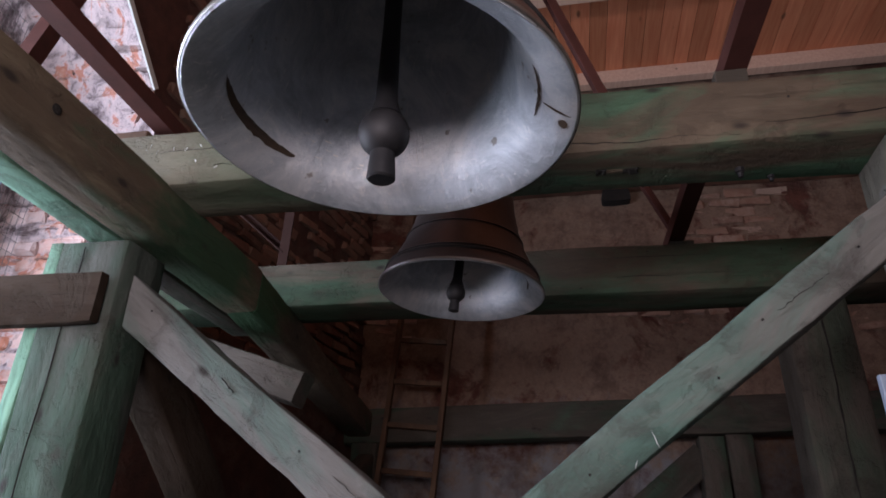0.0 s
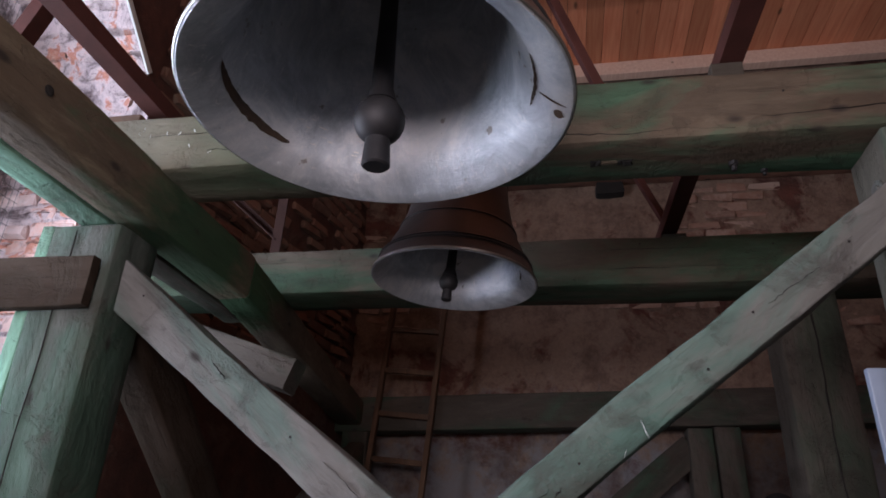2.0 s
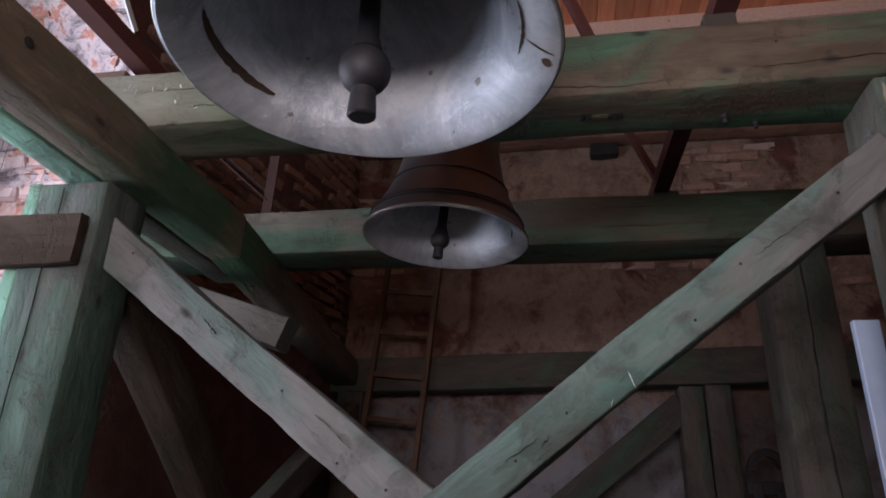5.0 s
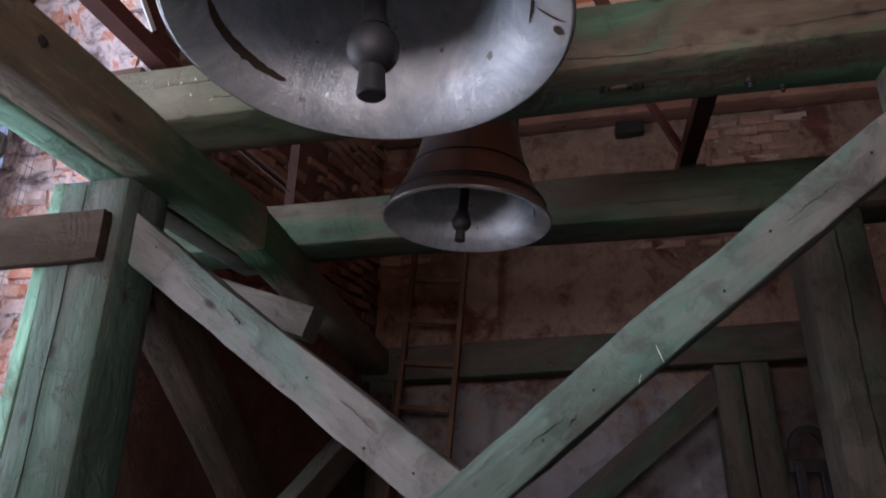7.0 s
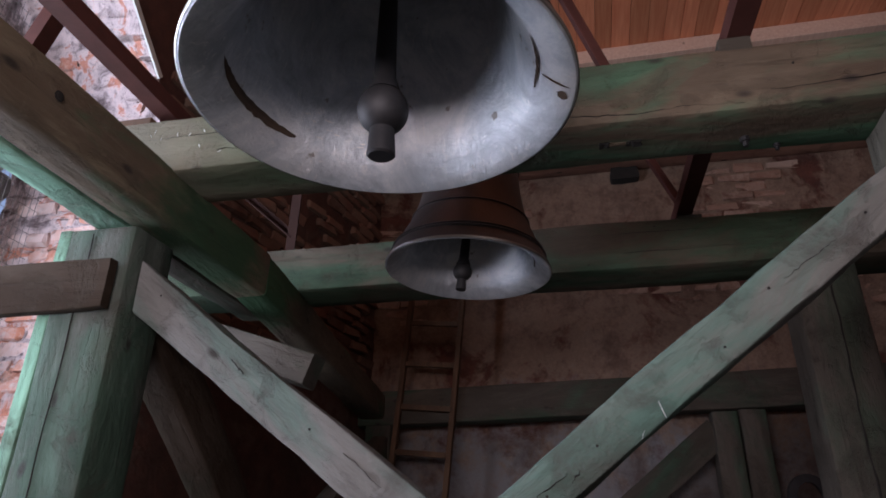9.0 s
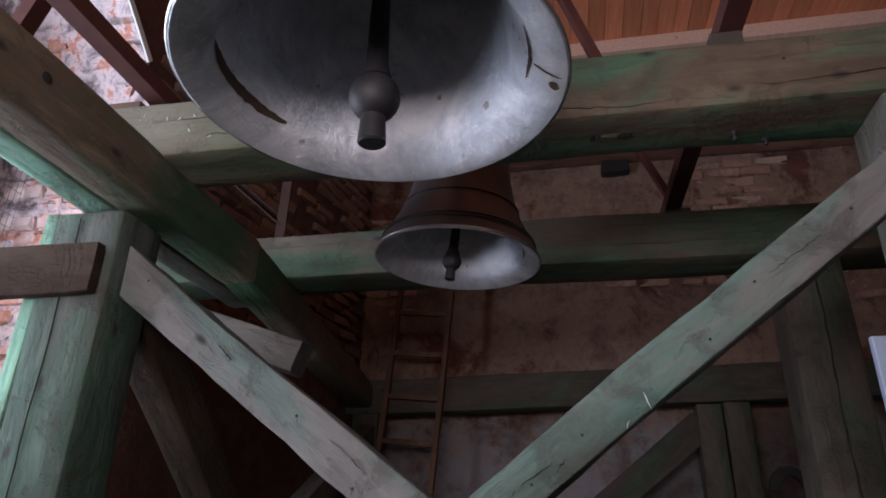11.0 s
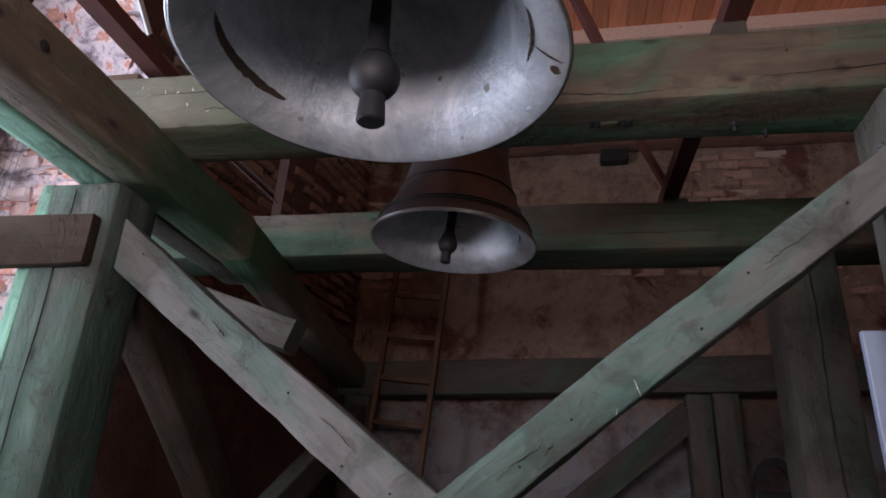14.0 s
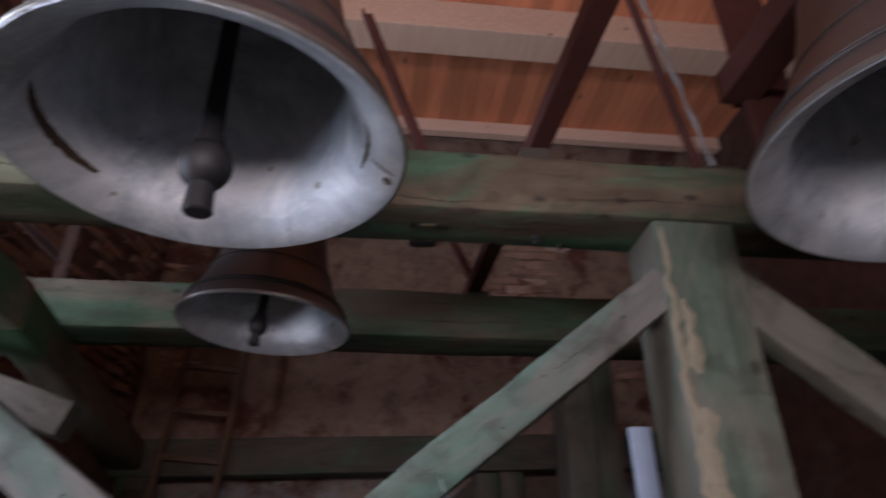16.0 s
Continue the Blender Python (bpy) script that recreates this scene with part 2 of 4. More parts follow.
BRICK = brick_material("worn_brick", (0.25, 0.135, 0.095), (0.29, 0.185, 0.14), (0.34, 0.24, 0.19))
# darker copy of the worn brick, the west wall's dimness in its colour
BRICK_DARK = brick_material("dim_wall_brick", (0.15, 0.068, 0.046), (0.20, 0.105, 0.072), (0.17, 0.112, 0.082))
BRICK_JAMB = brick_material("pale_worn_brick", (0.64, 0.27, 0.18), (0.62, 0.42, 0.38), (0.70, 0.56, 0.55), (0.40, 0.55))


def metal_material(name, a, b2, metallic, r0, r1, scale=6.0, spot=None, stretch=(1, 1, 1)):
    m, n, l, b = mat(name)
    v = coords(n, l, stretch)
    g = noise_tex(n, l, v, scale, 9, 0.7, 0.2)
    fine = noise_tex(n, l, v, scale * 9, 6, 0.7)
    c = ramp(n, l, g, ((0.3, a), (0.7, b2)))
    if spot:
        c = mix(n, l, ramp(n, l, noise_tex(n, l, v, scale * 0.7, 8, 0.7), ((0.58, (0, 0, 0)), (0.7, (0.8, 0.8, 0.8)))), c, spot)
    l.new(c, b.inputs["Base Color"])
    b.inputs["Metallic"].default_value = metallic
    q = n.new("ShaderNodeMapRange")
    q.inputs["To Min"].default_value, q.inputs["To Max"].default_value = r0, r1
    l.new(mix(n, l, 0.5, g, fine), q.inputs["Value"])
    l.new(q.outputs[0], b.inputs["Roughness"])
    bump(n, l, b, mix(n, l, 0.5, g, fine), 0.25, 0.004)
    return m


def bell_inside_material():
    """Grey worn bronze: cloudy patina, scratches and pale rubbed spots."""
    m, n, l, b = mat("worn_bell_bronze")
    v = coords(n, l, (1, 1, 1), False)
    cloud = noise_tex(n, l, v, 4.5, 9, 0.7, 0.8)
    streak = noise_tex(n, l, coords(n, l, (20, 20, 4), False), 2.0, 8, 0.75, 1.2)
    fine = noise_tex(n, l, v, 70, 6, 0.75)
    c = ramp(n, l, cloud, ((0.36, (0.37, 0.41, 0.455)), (0.5, (0.56, 0.60, 0.645)), (0.62, (0.76, 0.775, 0.80))))
    rub = ramp(n, l, streak, ((0.56, (0, 0, 0)), (0.66, (0.6, 0.6, 0.6))))
    c = mix(n, l, rub, c, (0.86, 0.835, 0.815))
    spots = ramp(n, l, noise_tex(n, l, v, 16, 5, 0.6), ((0.66, (0, 0, 0)), (0.70, (0.8, 0.8, 0.8))))
    c = mix(n, l, spots, c, (0.20, 0.17, 0.15))
    l.new(c, b.inputs["Base Color"])
    b.inputs["Metallic"].default_value = 0.65
    q = n.new("ShaderNodeMapRange")
    q.inputs["From Min"].default_value, q.inputs["From Max"].default_value = 0.3, 0.7
    q.inputs["To Min"].default_value, q.inputs["To Max"].default_value = 0.46, 0.27
    l.new(mix(n, l, 0.5, cloud, streak), q.inputs["Value"])
    l.new(q.outputs[0], b.inputs["Roughness"])
    h = mix(n, l, 0.6, cloud, streak)
    bump(n, l, b, mix(n, l, 0.3, h, fine), 0.8, 0.010)
    return m


BRONZE = bell_inside_material()
# near black for nail heads and cracks, and for shade inside holes
MATTE_BLACK = metal_material("soot_black", (0.008, 0.007, 0.006), (0.018, 0.015, 0.013), 0.0, 0.95, 1.0, 20.0)
BRONZE_OUT = metal_material("brown_bronze_outside", (0.058, 0.052, 0.053), (0.102, 0.090, 0.088), 0.6, 0.32, 0.55, 4.0)
LIP = metal_material("bright_bell_lip", (0.22, 0.215, 0.20), (0.36, 0.345, 0.32), 0.9, 0.3, 0.5, 12.0)
IRON = metal_material("dark_forged_iron", (0.018, 0.018, 0.021), (0.045, 0.042, 0.044), 0.55, 0.45, 0.75, 9.0)
STEEL_RED = metal_material("red_oxide_steel", (0.05, 0.019, 0.016), (0.085, 0.030, 0.025), 0.0, 0.6, 0.8, 7.0, (0.045, 0.023, 0.019))
STEEL_RED.node_tree.nodes["Principled BSDF"].inputs["Specular IOR Level"].default_value = 0.15
# red steel again, darkened for the two bars that stand in shade
STEEL_SHADED = metal_material("red_steel_in_shade", (0.026, 0.013, 0.011), (0.042, 0.020, 0.016), 0.0, 0.7, 0.85, 7.0)
STEEL_SHADED.node_tree.nodes["Principled BSDF"].inputs["Specular IOR Level"].default_value = 0.1
RUST = metal_material("rusted_iron", (0.07, 0.045, 0.03), (0.16, 0.085, 0.05), 0.2, 0.7, 0.9, 12.0)
WORN = metal_material("worn_brown_mark", (0.030, 0.020, 0.014), (0.065, 0.038, 0.022), 0.1, 0.7, 0.9, 14.0)
SCRATCH = metal_material("scratched_bronze", (0.70, 0.68, 0.66), (0.82, 0.80, 0.77), 0.6, 0.45, 0.6, 14.0)
WIRE = metal_material("galvanised_wire", (0.16, 0.15, 0.15), (0.28, 0.27, 0.27), 0.6, 0.5, 0.7, 20.0)
LOUVRE = timber_material("grey_louvre", (0.42, 0.40, 0.40), (0.58, 0.56, 0.56), (0.2, 0.2, 0.2), 0.0)
PANEL = metal_material("pale_blue_plastic", (0.255, 0.315, 0.435), (0.330, 0.390, 0.495), 0.0, 0.35, 0.5, 5.0)
CHALK = metal_material("chalk", (0.50, 0.54, 0.52), (0.62, 0.65, 0.63), 0.0, 0.9, 1.0, 30.0)
OCHRE = metal_material("ochre_scar", (0.19, 0.175, 0.125), (0.26, 0.225, 0.165), 0.0, 0.8, 0.95, 30.0, (0.22, 0.15, 0.115))
FLOOR = timber_material("worn_floor_boards", (0.09, 0.07, 0.055), (0.16, 0.125, 0.095), (0.2, 0.2, 0.15), 0.0)


# ---- mesh helpers ----
def mesh_of(name, bm, material, smooth=None):
    me = bpy.data.meshes.new(name)
    bmesh.ops.recalc_face_normals(bm, faces=bm.faces[:])
    bm.to_mesh(me)
    bm.free()
    me.materials.append(material)
    if smooth is not None:
        for p in me.polygons:
            p.use_smooth = True
        me.set_sharp_from_angle(angle=radians(smooth))
    return me


def thing(name, label, category, group="", kind="", at=None):
    """An empty that carries the parts of a thing."""
    ob = new(name)
    if at is not None:
        ob.matrix_world = at
    return tagged(ob, label, category, group, kind)


def part(name, bm, material, parent, label="", m=None, smooth=None):
    ob = new(name, mesh_of(name, bm, material, smooth))
    ob.parent = parent
    if m is not None:
        ob.matrix_local = m
    return tagged(ob, label)


def box(bm, x0, x1, y0, y1, z0, z1, bevel=0.0):
    r = bmesh.ops.create_cube(bm, size=1.0, matrix=Matrix.Translation(((x0 + x1) / 2, (y0 + y1) / 2, (z0 + z1) / 2)) @ Matrix.Diagonal((x1 - x0, y1 - y0, z1 - z0, 1)))
    if bevel:
        es = {e for v in r["verts"] for e in v.link_edges}
        bmesh.ops.bevel(bm, geom=list(es), offset=bevel, segments=2, affect="EDGES", profile=0.6)


def boxed(*a):
    bm = bmesh.new()
    box(bm, *a)
    return bm


def frame_between(a, b, up=(0, 0, 1)):
    """A pose at a whose x axis runs to b and whose z axis leans to up."""
    a, b = Vector(a), Vector(b)
    x = (b - a).normalized()
    y = Vector(up).cross(x)
    if y.length < 1e-4:
        y = Vector((0, 1, 0)).cross(x)
    y.normalize()
    z = x.cross(y)
    return Matrix(((x.x, y.x, z.x, a.x), (x.y, y.y, z.y, a.y), (x.z, y.z, z.z, a.z), (0, 0, 0, 1))), (b - a).length


def hewn(length, w, h, seed, rough=0.006, wane=0.025, step=0.07, w1=None, h1=None, bend=0.0):
    """A hewn timber along x from 0 to length, w across y, h up z, with wavy faces and worn arrises."""
    w1, h1 = w1 or w, h1 or h
    bm = bmesh.new()
    n = max(3, int(length / step))
    rings = []
    for i in range(n + 1):
        f = i / n
        cw, ch = (w + (w1 - w) * f) / 2, (h + (h1 - h) * f) / 2
        pts = []
        for k in range(4):
            e = wane * (0.35 + 0.9 * abs(noise.noise((f * length * 0.9, seed * 3.1 + k * 7.7, 1.3))))
            sy, sz = ((1, -1), (1, 1), (-1, 1), (-1, -1))[k]
            corner = [(sy * cw, sz * (ch - e)), (sy * (cw - e * 0.3), sz * (ch - e * 0.3)), (sy * (cw - e), sz * ch)]
            if k in (0, 2):
                corner = corner[::-1]
            pts += corner
            for g in (0.33, 0.67):
                if k == 0:
                    pts.append((cw, -ch + 2 * ch * g))
                elif k == 1:
                    pts.append((cw - 2 * cw * g, ch))
                elif k == 2:
                    pts.append((-cw, ch - 2 * ch * g))
                else:
                    pts.append((-cw + 2 * cw * g, -ch))
        row = []
        off = bend * math.sin(f * math.pi)
        for y, z in pts:
            p = Vector((f * length, y, z))
            q = Vector((p.x * 2.2, y * 4 + seed * 5.3, z * 4))
            d = noise.noise(q) * rough + noise.noise(q * 4) * rough * 0.35
            s = 1 + d / max(0.03, math.hypot(y, z))
            row.append(bm.verts.new((p.x, y * s, z * s + off)))
        rings.append(row)
    m = len(rings[0])
    for r0, r1 in zip(rings, rings[1:]):
        for j in range(m):
            bm.faces.new((r0[j], r0[(j + 1) % m], r1[(j + 1) % m], r1[j]))
    bm.faces.new(rings[0][::-1])
    bm.faces.new(rings[-1])
    return bm


SEED = [0]


def timber(name, a, b, w, h, material, label, category="beam", group="bell frame timbers", up=(0, 0, 1), **kw):
    """A timber thing from a to b on its centre line: w across, h along up."""
    SEED[0] += 1
    m, length = frame_between(a, b, up)
    ob = new(name, mesh_of(name, hewn(length, w, h, SEED[0], **kw), material, 40))
    ob.matrix_world = m
    return tagged(ob, label, category, group)


def lathe(profile, seg=72):
    bm = bmesh.new()
    rings = []
    for r, z in profile:
        if r < 1e-5:
            rings.append([bm.verts.new((0, 0, z))])
        else:
            rings.append([bm.verts.new((r * math.cos(2 * math.pi * i / seg), r * math.sin(2 * math.pi * i / seg), z)) for i in range(seg)])
    for a, b in zip(rings, rings[1:]):
        for i in range(seg):
            j = (i + 1) % seg
            if len(a) == 1 and len(b) > 1:
                bm.faces.new((a[0], b[i], b[j]))
            elif len(b) == 1 and len(a) > 1:
                bm.faces.new((a[i], a[j], b[0]))
            elif len(a) > 1:
                bm.faces.new((a[i], a[j], b[j], b[i]))
    return bm


def angle_bar(length, leg, thick):
    """An L-section steel bar along x."""
    bm = bmesh.new()
    pts = [(0, 0), (leg, 0), (leg, thick), (thick, thick), (thick, leg), (0, leg)]
    a = [bm.verts.new((0, y - leg / 2, z - leg / 2)) for y, z in pts]
    b = [bm.verts.new((length, y - leg / 2, z - leg / 2)) for y, z in pts]
    for i in range(6):
        j = (i + 1) % 6
        bm.faces.new((a[i], a[j], b[j], b[i]))
    bm.faces.new(a[::-1])
    bm.faces.new(b)
    return bm


def channel_bar(length, w, h, thick):
    """A U-section steel bar along x, open above."""
    bm = bmesh.new()
    pts = [(-w / 2, h), (-w / 2, 0), (w / 2, 0), (w / 2, h), (w / 2 - thick, h), (w / 2 - thick, thick), (-w / 2 + thick, thick), (-w / 2 + thick, h)]
    a = [bm.verts.new((0, y, z)) for y, z in pts]
    b = [bm.verts.new((length, y, z)) for y, z in pts]
    for i in range(8):
        j = (i + 1) % 8
        bm.faces.new((a[i], a[j], b[j], b[i]))
    bm.faces.new(a[::-1])
    bm.faces.new(b)
    return bm


def steel(name, a, b, bm_of, label, group="steel bell supports", up=(0, 0, 1), material=None):
    m, length = frame_between(a, b, up)
    ob = new(name, mesh_of(name, bm_of(length), material or STEEL_RED))
    ob.matrix_world = m
    return tagged(ob, label, "steel bar", group)


# ---- the tower room ----
X0, X1, Y0, Y1, ZC = -2.2, 3.6, -1.7, 5.3, 5.95
WT = 0.9
XC = -1.79      # where the west wall meets the rear wall
JY, SILL, HEAD = 2.64, 0.8, 3.55      # far jamb, sill and arch springing of the side window


def structure(name, bm, material, label, category):
    ob = new(name, mesh_of(name, bm, material))
    return tagged(ob, label, category, kind="structure")


def grid_wall(bm, o, u, v, nu, nv, amp, seed):
    """A wavy sheet: an uneven old wall face."""
    o, u, v = Vector(o), Vector(u), Vector(v)
    nrm = u.cross(v).normalized()
    vs = [[bm.verts.new(o + u * (i / nu) + v * (j / nv) + nrm * amp * (noise.noise((i * 0.37, j * 0.37, seed)) + 0.5 * noise.noise((i * 1.1, j * 1.1, seed)))) for j in range(nv + 1)] for i in range(nu + 1)]
    for i in range(nu):
        for j in range(nv):
            bm.faces.new((vs[i][j], vs[i + 1][j], vs[i + 1][j + 1], vs[i][j + 1]))


bm = boxed(X0 - WT, X1 + 0.5, Y1 + 0.04, Y1 + 0.6, -0.3, 6.5)
grid_wall(bm, (X0, Y1, 0), (X1 - X0, 0, 0), (0, 0, 6.2), 90, 96, 0.02, 3.3)
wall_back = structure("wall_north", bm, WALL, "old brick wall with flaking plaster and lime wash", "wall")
bm = bmesh.new()
low, high = ([bm.verts.new((x, y, z)) for x, y in ((X0 - WT, JY + 0.02), (X0, JY + 0.02), (XC, Y1 + 0.04), (X0 - WT, Y1 + 0.04))] for z in (-0.3, 6.5))
for k in range(4):
    bm.faces.new((low[k], low[(k + 1) % 4], high[(k + 1) % 4], high[k]))
bm.faces.new(low[::-1])
bm.faces.new(high)
box(bm, X0 - WT, X0, Y0 - 0.5, -0.55, -0.3, 6.5)
box(bm, X0 - WT, X0, -0.55, JY + 0.02, -0.3, SILL)
# arch over the side window
mid_y, rad = (JY - 0.55) / 2, (JY + 0.55) / 2
prev = None
for i in range(17):
    a = math.pi * i / 16
    y, z = mid_y + (rad + 0.02) * math.cos(a), HEAD + 1.02 * math.sin(a)
    cur = [bm.verts.new((x, yy, zz)) for x, yy, zz in ((X0, y, z), (X0, y, 6.5), (X0 - WT, y, 6.5), (X0 - WT, y, z))]
    if prev:
        for k in range(4):
            bm.faces.new((prev[k], prev[(k + 1) % 4], cur[(k + 1) % 4], cur[k]))
    prev = cur
box(bm, X0 - WT - 0.25, X0 - WT, -0.9, JY + 0.4, 4.2, 6.5)
box(bm, X0 - WT - 0.25, X0 - WT, -0.9, JY + 0.4, -0.3, SILL)
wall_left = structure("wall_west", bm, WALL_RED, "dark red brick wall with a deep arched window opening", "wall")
bm = boxed(X1, X1 + 0.5, Y0 - 0.5, Y1 + 0.04, -0.3, 6.5)
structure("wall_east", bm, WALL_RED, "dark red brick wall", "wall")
bm = bmesh.new()
box(bm, X0, -1.4, Y0 - 0.5, Y0, -0.3, 6.5)
box(bm, -1.4, 0.6, Y0 - 0.5, Y0, -0.3, 1.7)
box(bm, -1.4, 0.6, Y0 - 0.5, Y0, 2.45, 6.5)
box(bm, 0.6, 1.05, Y0 - 0.5, Y0, -0.3, 6.5)
box(bm, 1.05, 2.35, Y0 - 0.5, Y0, -0.3, 2.85)
box(bm, 1.05, 2.35, Y0 - 0.5, Y0, 4.15, 6.5)
box(bm, 2.35, X1, Y0 - 0.5, Y0, -0.3, 6.5)
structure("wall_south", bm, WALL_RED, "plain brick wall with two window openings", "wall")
floor = structure("floor", boxed(X0, X1, Y0, Y1, -0.3, -0.03), FLOOR, "worn wooden floor of the belfry", "floor")

# jamb of the side window: rough plastered masonry in daylight
bm = bmesh.new()
rows = []
for i in range(100):
    d = i * 0.045
    if d < HEAD - SILL:
        y, z, ny, nz = JY, SILL + d, -1, 0
    else:
        a = min(math.pi, (d - HEAD + SILL) / 1.25)
        y, z, ny, nz = mid_y + rad * math.cos(a), HEAD + 1.0 * math.sin(a), -math.cos(a), -math.sin(a)
    row = []
    for k in range(25):
        x = X0 - WT + WT * k / 24
        e = 0.03 * (noise.noise((x * 5, d * 5, 1.7)) + 0.6 * noise.noise((x * 14, d * 14, 4.1)))
        row.append(bm.verts.new((x, y + ny * e, z + nz * e)))
    rows.append(row)
for a, b in zip(rows, rows[1:]):
    for k in range(24):
        bm.faces.new((a[k], a[k + 1], b[k + 1], b[k]))
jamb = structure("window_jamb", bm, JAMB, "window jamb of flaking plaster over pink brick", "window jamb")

# ceiling of new pine boards, laid along the depth of the room
bm = bmesh.new()
rng = random.Random(4)
x = X0
while x < X1:
    w = rng.uniform(0.12, 0.17)
    box(bm, x + 0.002, min(x + w, X1) - 0.002, Y0, Y1, ZC - rng.uniform(0, 0.004), ZC + 0.03)
    x += w
mat_c = PINE.copy()
nt = mat_c.node_tree
geo = nt.nodes.new("ShaderNodeNewGeometry")
for lk in list(nt.links):
    if lk.from_node.type == "OBJECT_INFO" and lk.to_node.type == "VALTORGB":
        nt.links.new(geo.outputs["Random Per Island"], lk.to_socket)
structure("ceiling", bm, mat_c, "ceiling of new orange-brown pine boards", "ceiling")
structure("ceiling_slab", boxed(X0 - WT, X1 + 0.5, Y0 - 0.5, Y1 + 0.6, ZC + 0.035, ZC + 0.3), WALL_RED, "dark boarding above the ceiling", "ceiling")


def joist(y, w, h):
    ob = new("ceiling_joist", mesh_of("ceiling_joist", boxed(X0, X1, y, y + w, ZC - 0.005 - h, ZC - 0.005, 0.006), PINE_JOIST))
    return tagged(ob, "pale planed pine joist under the board ceiling", "joist", "ceiling joists")


joist(3.66, 0.3, 0.3)
joist(Y1 - 0.16, 0.1, 0.145)

# ---- the timber bell frame ----
beam1 = timber("cross_beam", (-1.60, 1.715, 2.78), (3.3, 1.715, 2.775), 0.23, 0.215, TAN_BEAM, "hewn oak cross beam with green wash and bolt holes", wane=0.03)
beam2 = timber("cross_beam", (-2.18, 2.82, 2.785), (3.3, 2.82, 2.785), 0.25, 0.225, GREEN_BEAM, "hewn oak cross beam stained green, behind the small bell", wane=0.03)
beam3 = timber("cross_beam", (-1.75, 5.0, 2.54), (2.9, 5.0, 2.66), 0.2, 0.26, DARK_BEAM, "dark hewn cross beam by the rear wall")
timber("long_beam", (-1.315, -0.6, 2.59), (-1.315, 2.3, 2.59), 0.14, 0.185, STAINED_BEAM, "brown hewn long beam with green streaks carrying the cross beams", wane=0.03)
timber("long_beam", (-1.315, 2.3, 2.588), (-1.64, 4.93, 2.55), 0.14, 0.18, STAINED_REAR, "dark brown long beam running to the rear wall", wane=0.03, w1=0.2)
# same rail behind the post, its shade given by a darker timber
timber("side_rail", (-1.452, 1.84, 2.55), (-1.452, 2.6, 2.55), 0.11, 0.10, DARK_BEAM, "rear piece of the side rail, coloured dark for the dim light", "rail", wane=0.01)
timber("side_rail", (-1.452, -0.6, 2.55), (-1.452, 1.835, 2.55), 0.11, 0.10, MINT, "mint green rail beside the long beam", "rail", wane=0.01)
post_left = timber("post", (-1.46, 1.71, 0), (-1.46, 1.71, 2.488), 0.24, 0.2, DEEP_GREEN, "green washed corner post under the long beam", "post", up=(0, 1, 0), wane=0.02)
timber("post_plank", (-1.605, 1.70, 0), (-1.605, 1.70, 2.495), 0.045, 0.17, MINT, "mint green plank beside the corner post", "plank", up=(0, 1, 0), wane=0.006)
post_right = timber("post", (0.97, 1.715, 0), (0.97, 1.715, 2.664), 0.26, 0.22, GREY_POST, "grey green post with ochre scars under the cross beam", "post", up=(0, 1, 0), wane=0.015)
timber("post", (0.98, 2.85, 0), (0.98, 2.85, 2.668), 0.24, 0.22, OLD_POST, "grey brown split post under the rear cross beam", "post", up=(0, 1, 0))
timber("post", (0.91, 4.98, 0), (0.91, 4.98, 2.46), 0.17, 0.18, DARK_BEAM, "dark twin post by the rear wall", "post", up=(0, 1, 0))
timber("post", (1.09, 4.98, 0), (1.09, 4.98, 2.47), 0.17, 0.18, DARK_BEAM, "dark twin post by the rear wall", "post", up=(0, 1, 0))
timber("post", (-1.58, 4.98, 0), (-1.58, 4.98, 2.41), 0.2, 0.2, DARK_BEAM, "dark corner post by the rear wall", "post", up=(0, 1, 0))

timber("brace", (-1.40, 1.72, 2.348), (0.55, 1.72, 0.914), 0.09, 0.128, PALE_BRACE, "pale grey diagonal brace lapped under its counterpart", "brace", wane=0.012, rough=0.015)
brace_right = timber("brace", (0.86, 1.665, 2.462), (-1.35, 1.665, 0.727), 0.1, 0.118, TEAL_BRACE, "pale grey green diagonal brace with chalk marks", "brace", wane=0.012, rough=0.015)
timber("brace", (1.06, 1.70, 2.50), (2.6, 1.70, 1.25), 0.09, 0.15, GREY_POST, "pale grey diagonal brace beyond the post", "brace", wane=0.012)
timber("brace", (-1.42, 1.72, 2.36), (-1.5, 3.5, 1.05), 0.14, 0.18, BLACK_WOOD, "dark brown brace of the side frame", "brace")
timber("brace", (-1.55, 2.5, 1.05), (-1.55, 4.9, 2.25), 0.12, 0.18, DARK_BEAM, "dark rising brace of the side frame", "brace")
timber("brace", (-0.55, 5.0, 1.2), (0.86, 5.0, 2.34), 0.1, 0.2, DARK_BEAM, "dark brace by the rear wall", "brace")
timber("tie_stub", (-1.62, 2.38, 2.39), (-1.045, 2.40, 2.20), 0.13, 0.13, OLD_POST, "pale cut end of a tie timber", "timber")
timber("side_board", (-2.9, 1.585, 2.27), (-1.37, 1.585, 2.285), 0.035, 0.16, BLACK_WOOD, "dark brown board across the corner post", "board", wane=0.006)


timber("wall_plate", (XC + 0.02, 5.19, 4.775), (X1 - 0.02, 5.19, 4.775), 0.2, 0.22, PLATE_WOOD, "red-brown timber plate along the rear wall", "wall plate", group="", wane=0.012)
# black block set in the wall, drawn for the shade of a hole
timber("beam_end", (0.46, 5.2, 4.60), (0.46, 5.5, 4.60), 0.24, 0.11, MATTE_BLACK, "black block in place of the shade of a wall hole", "beam end", group="", rough=0.02, wane=0.03, step=0.05)

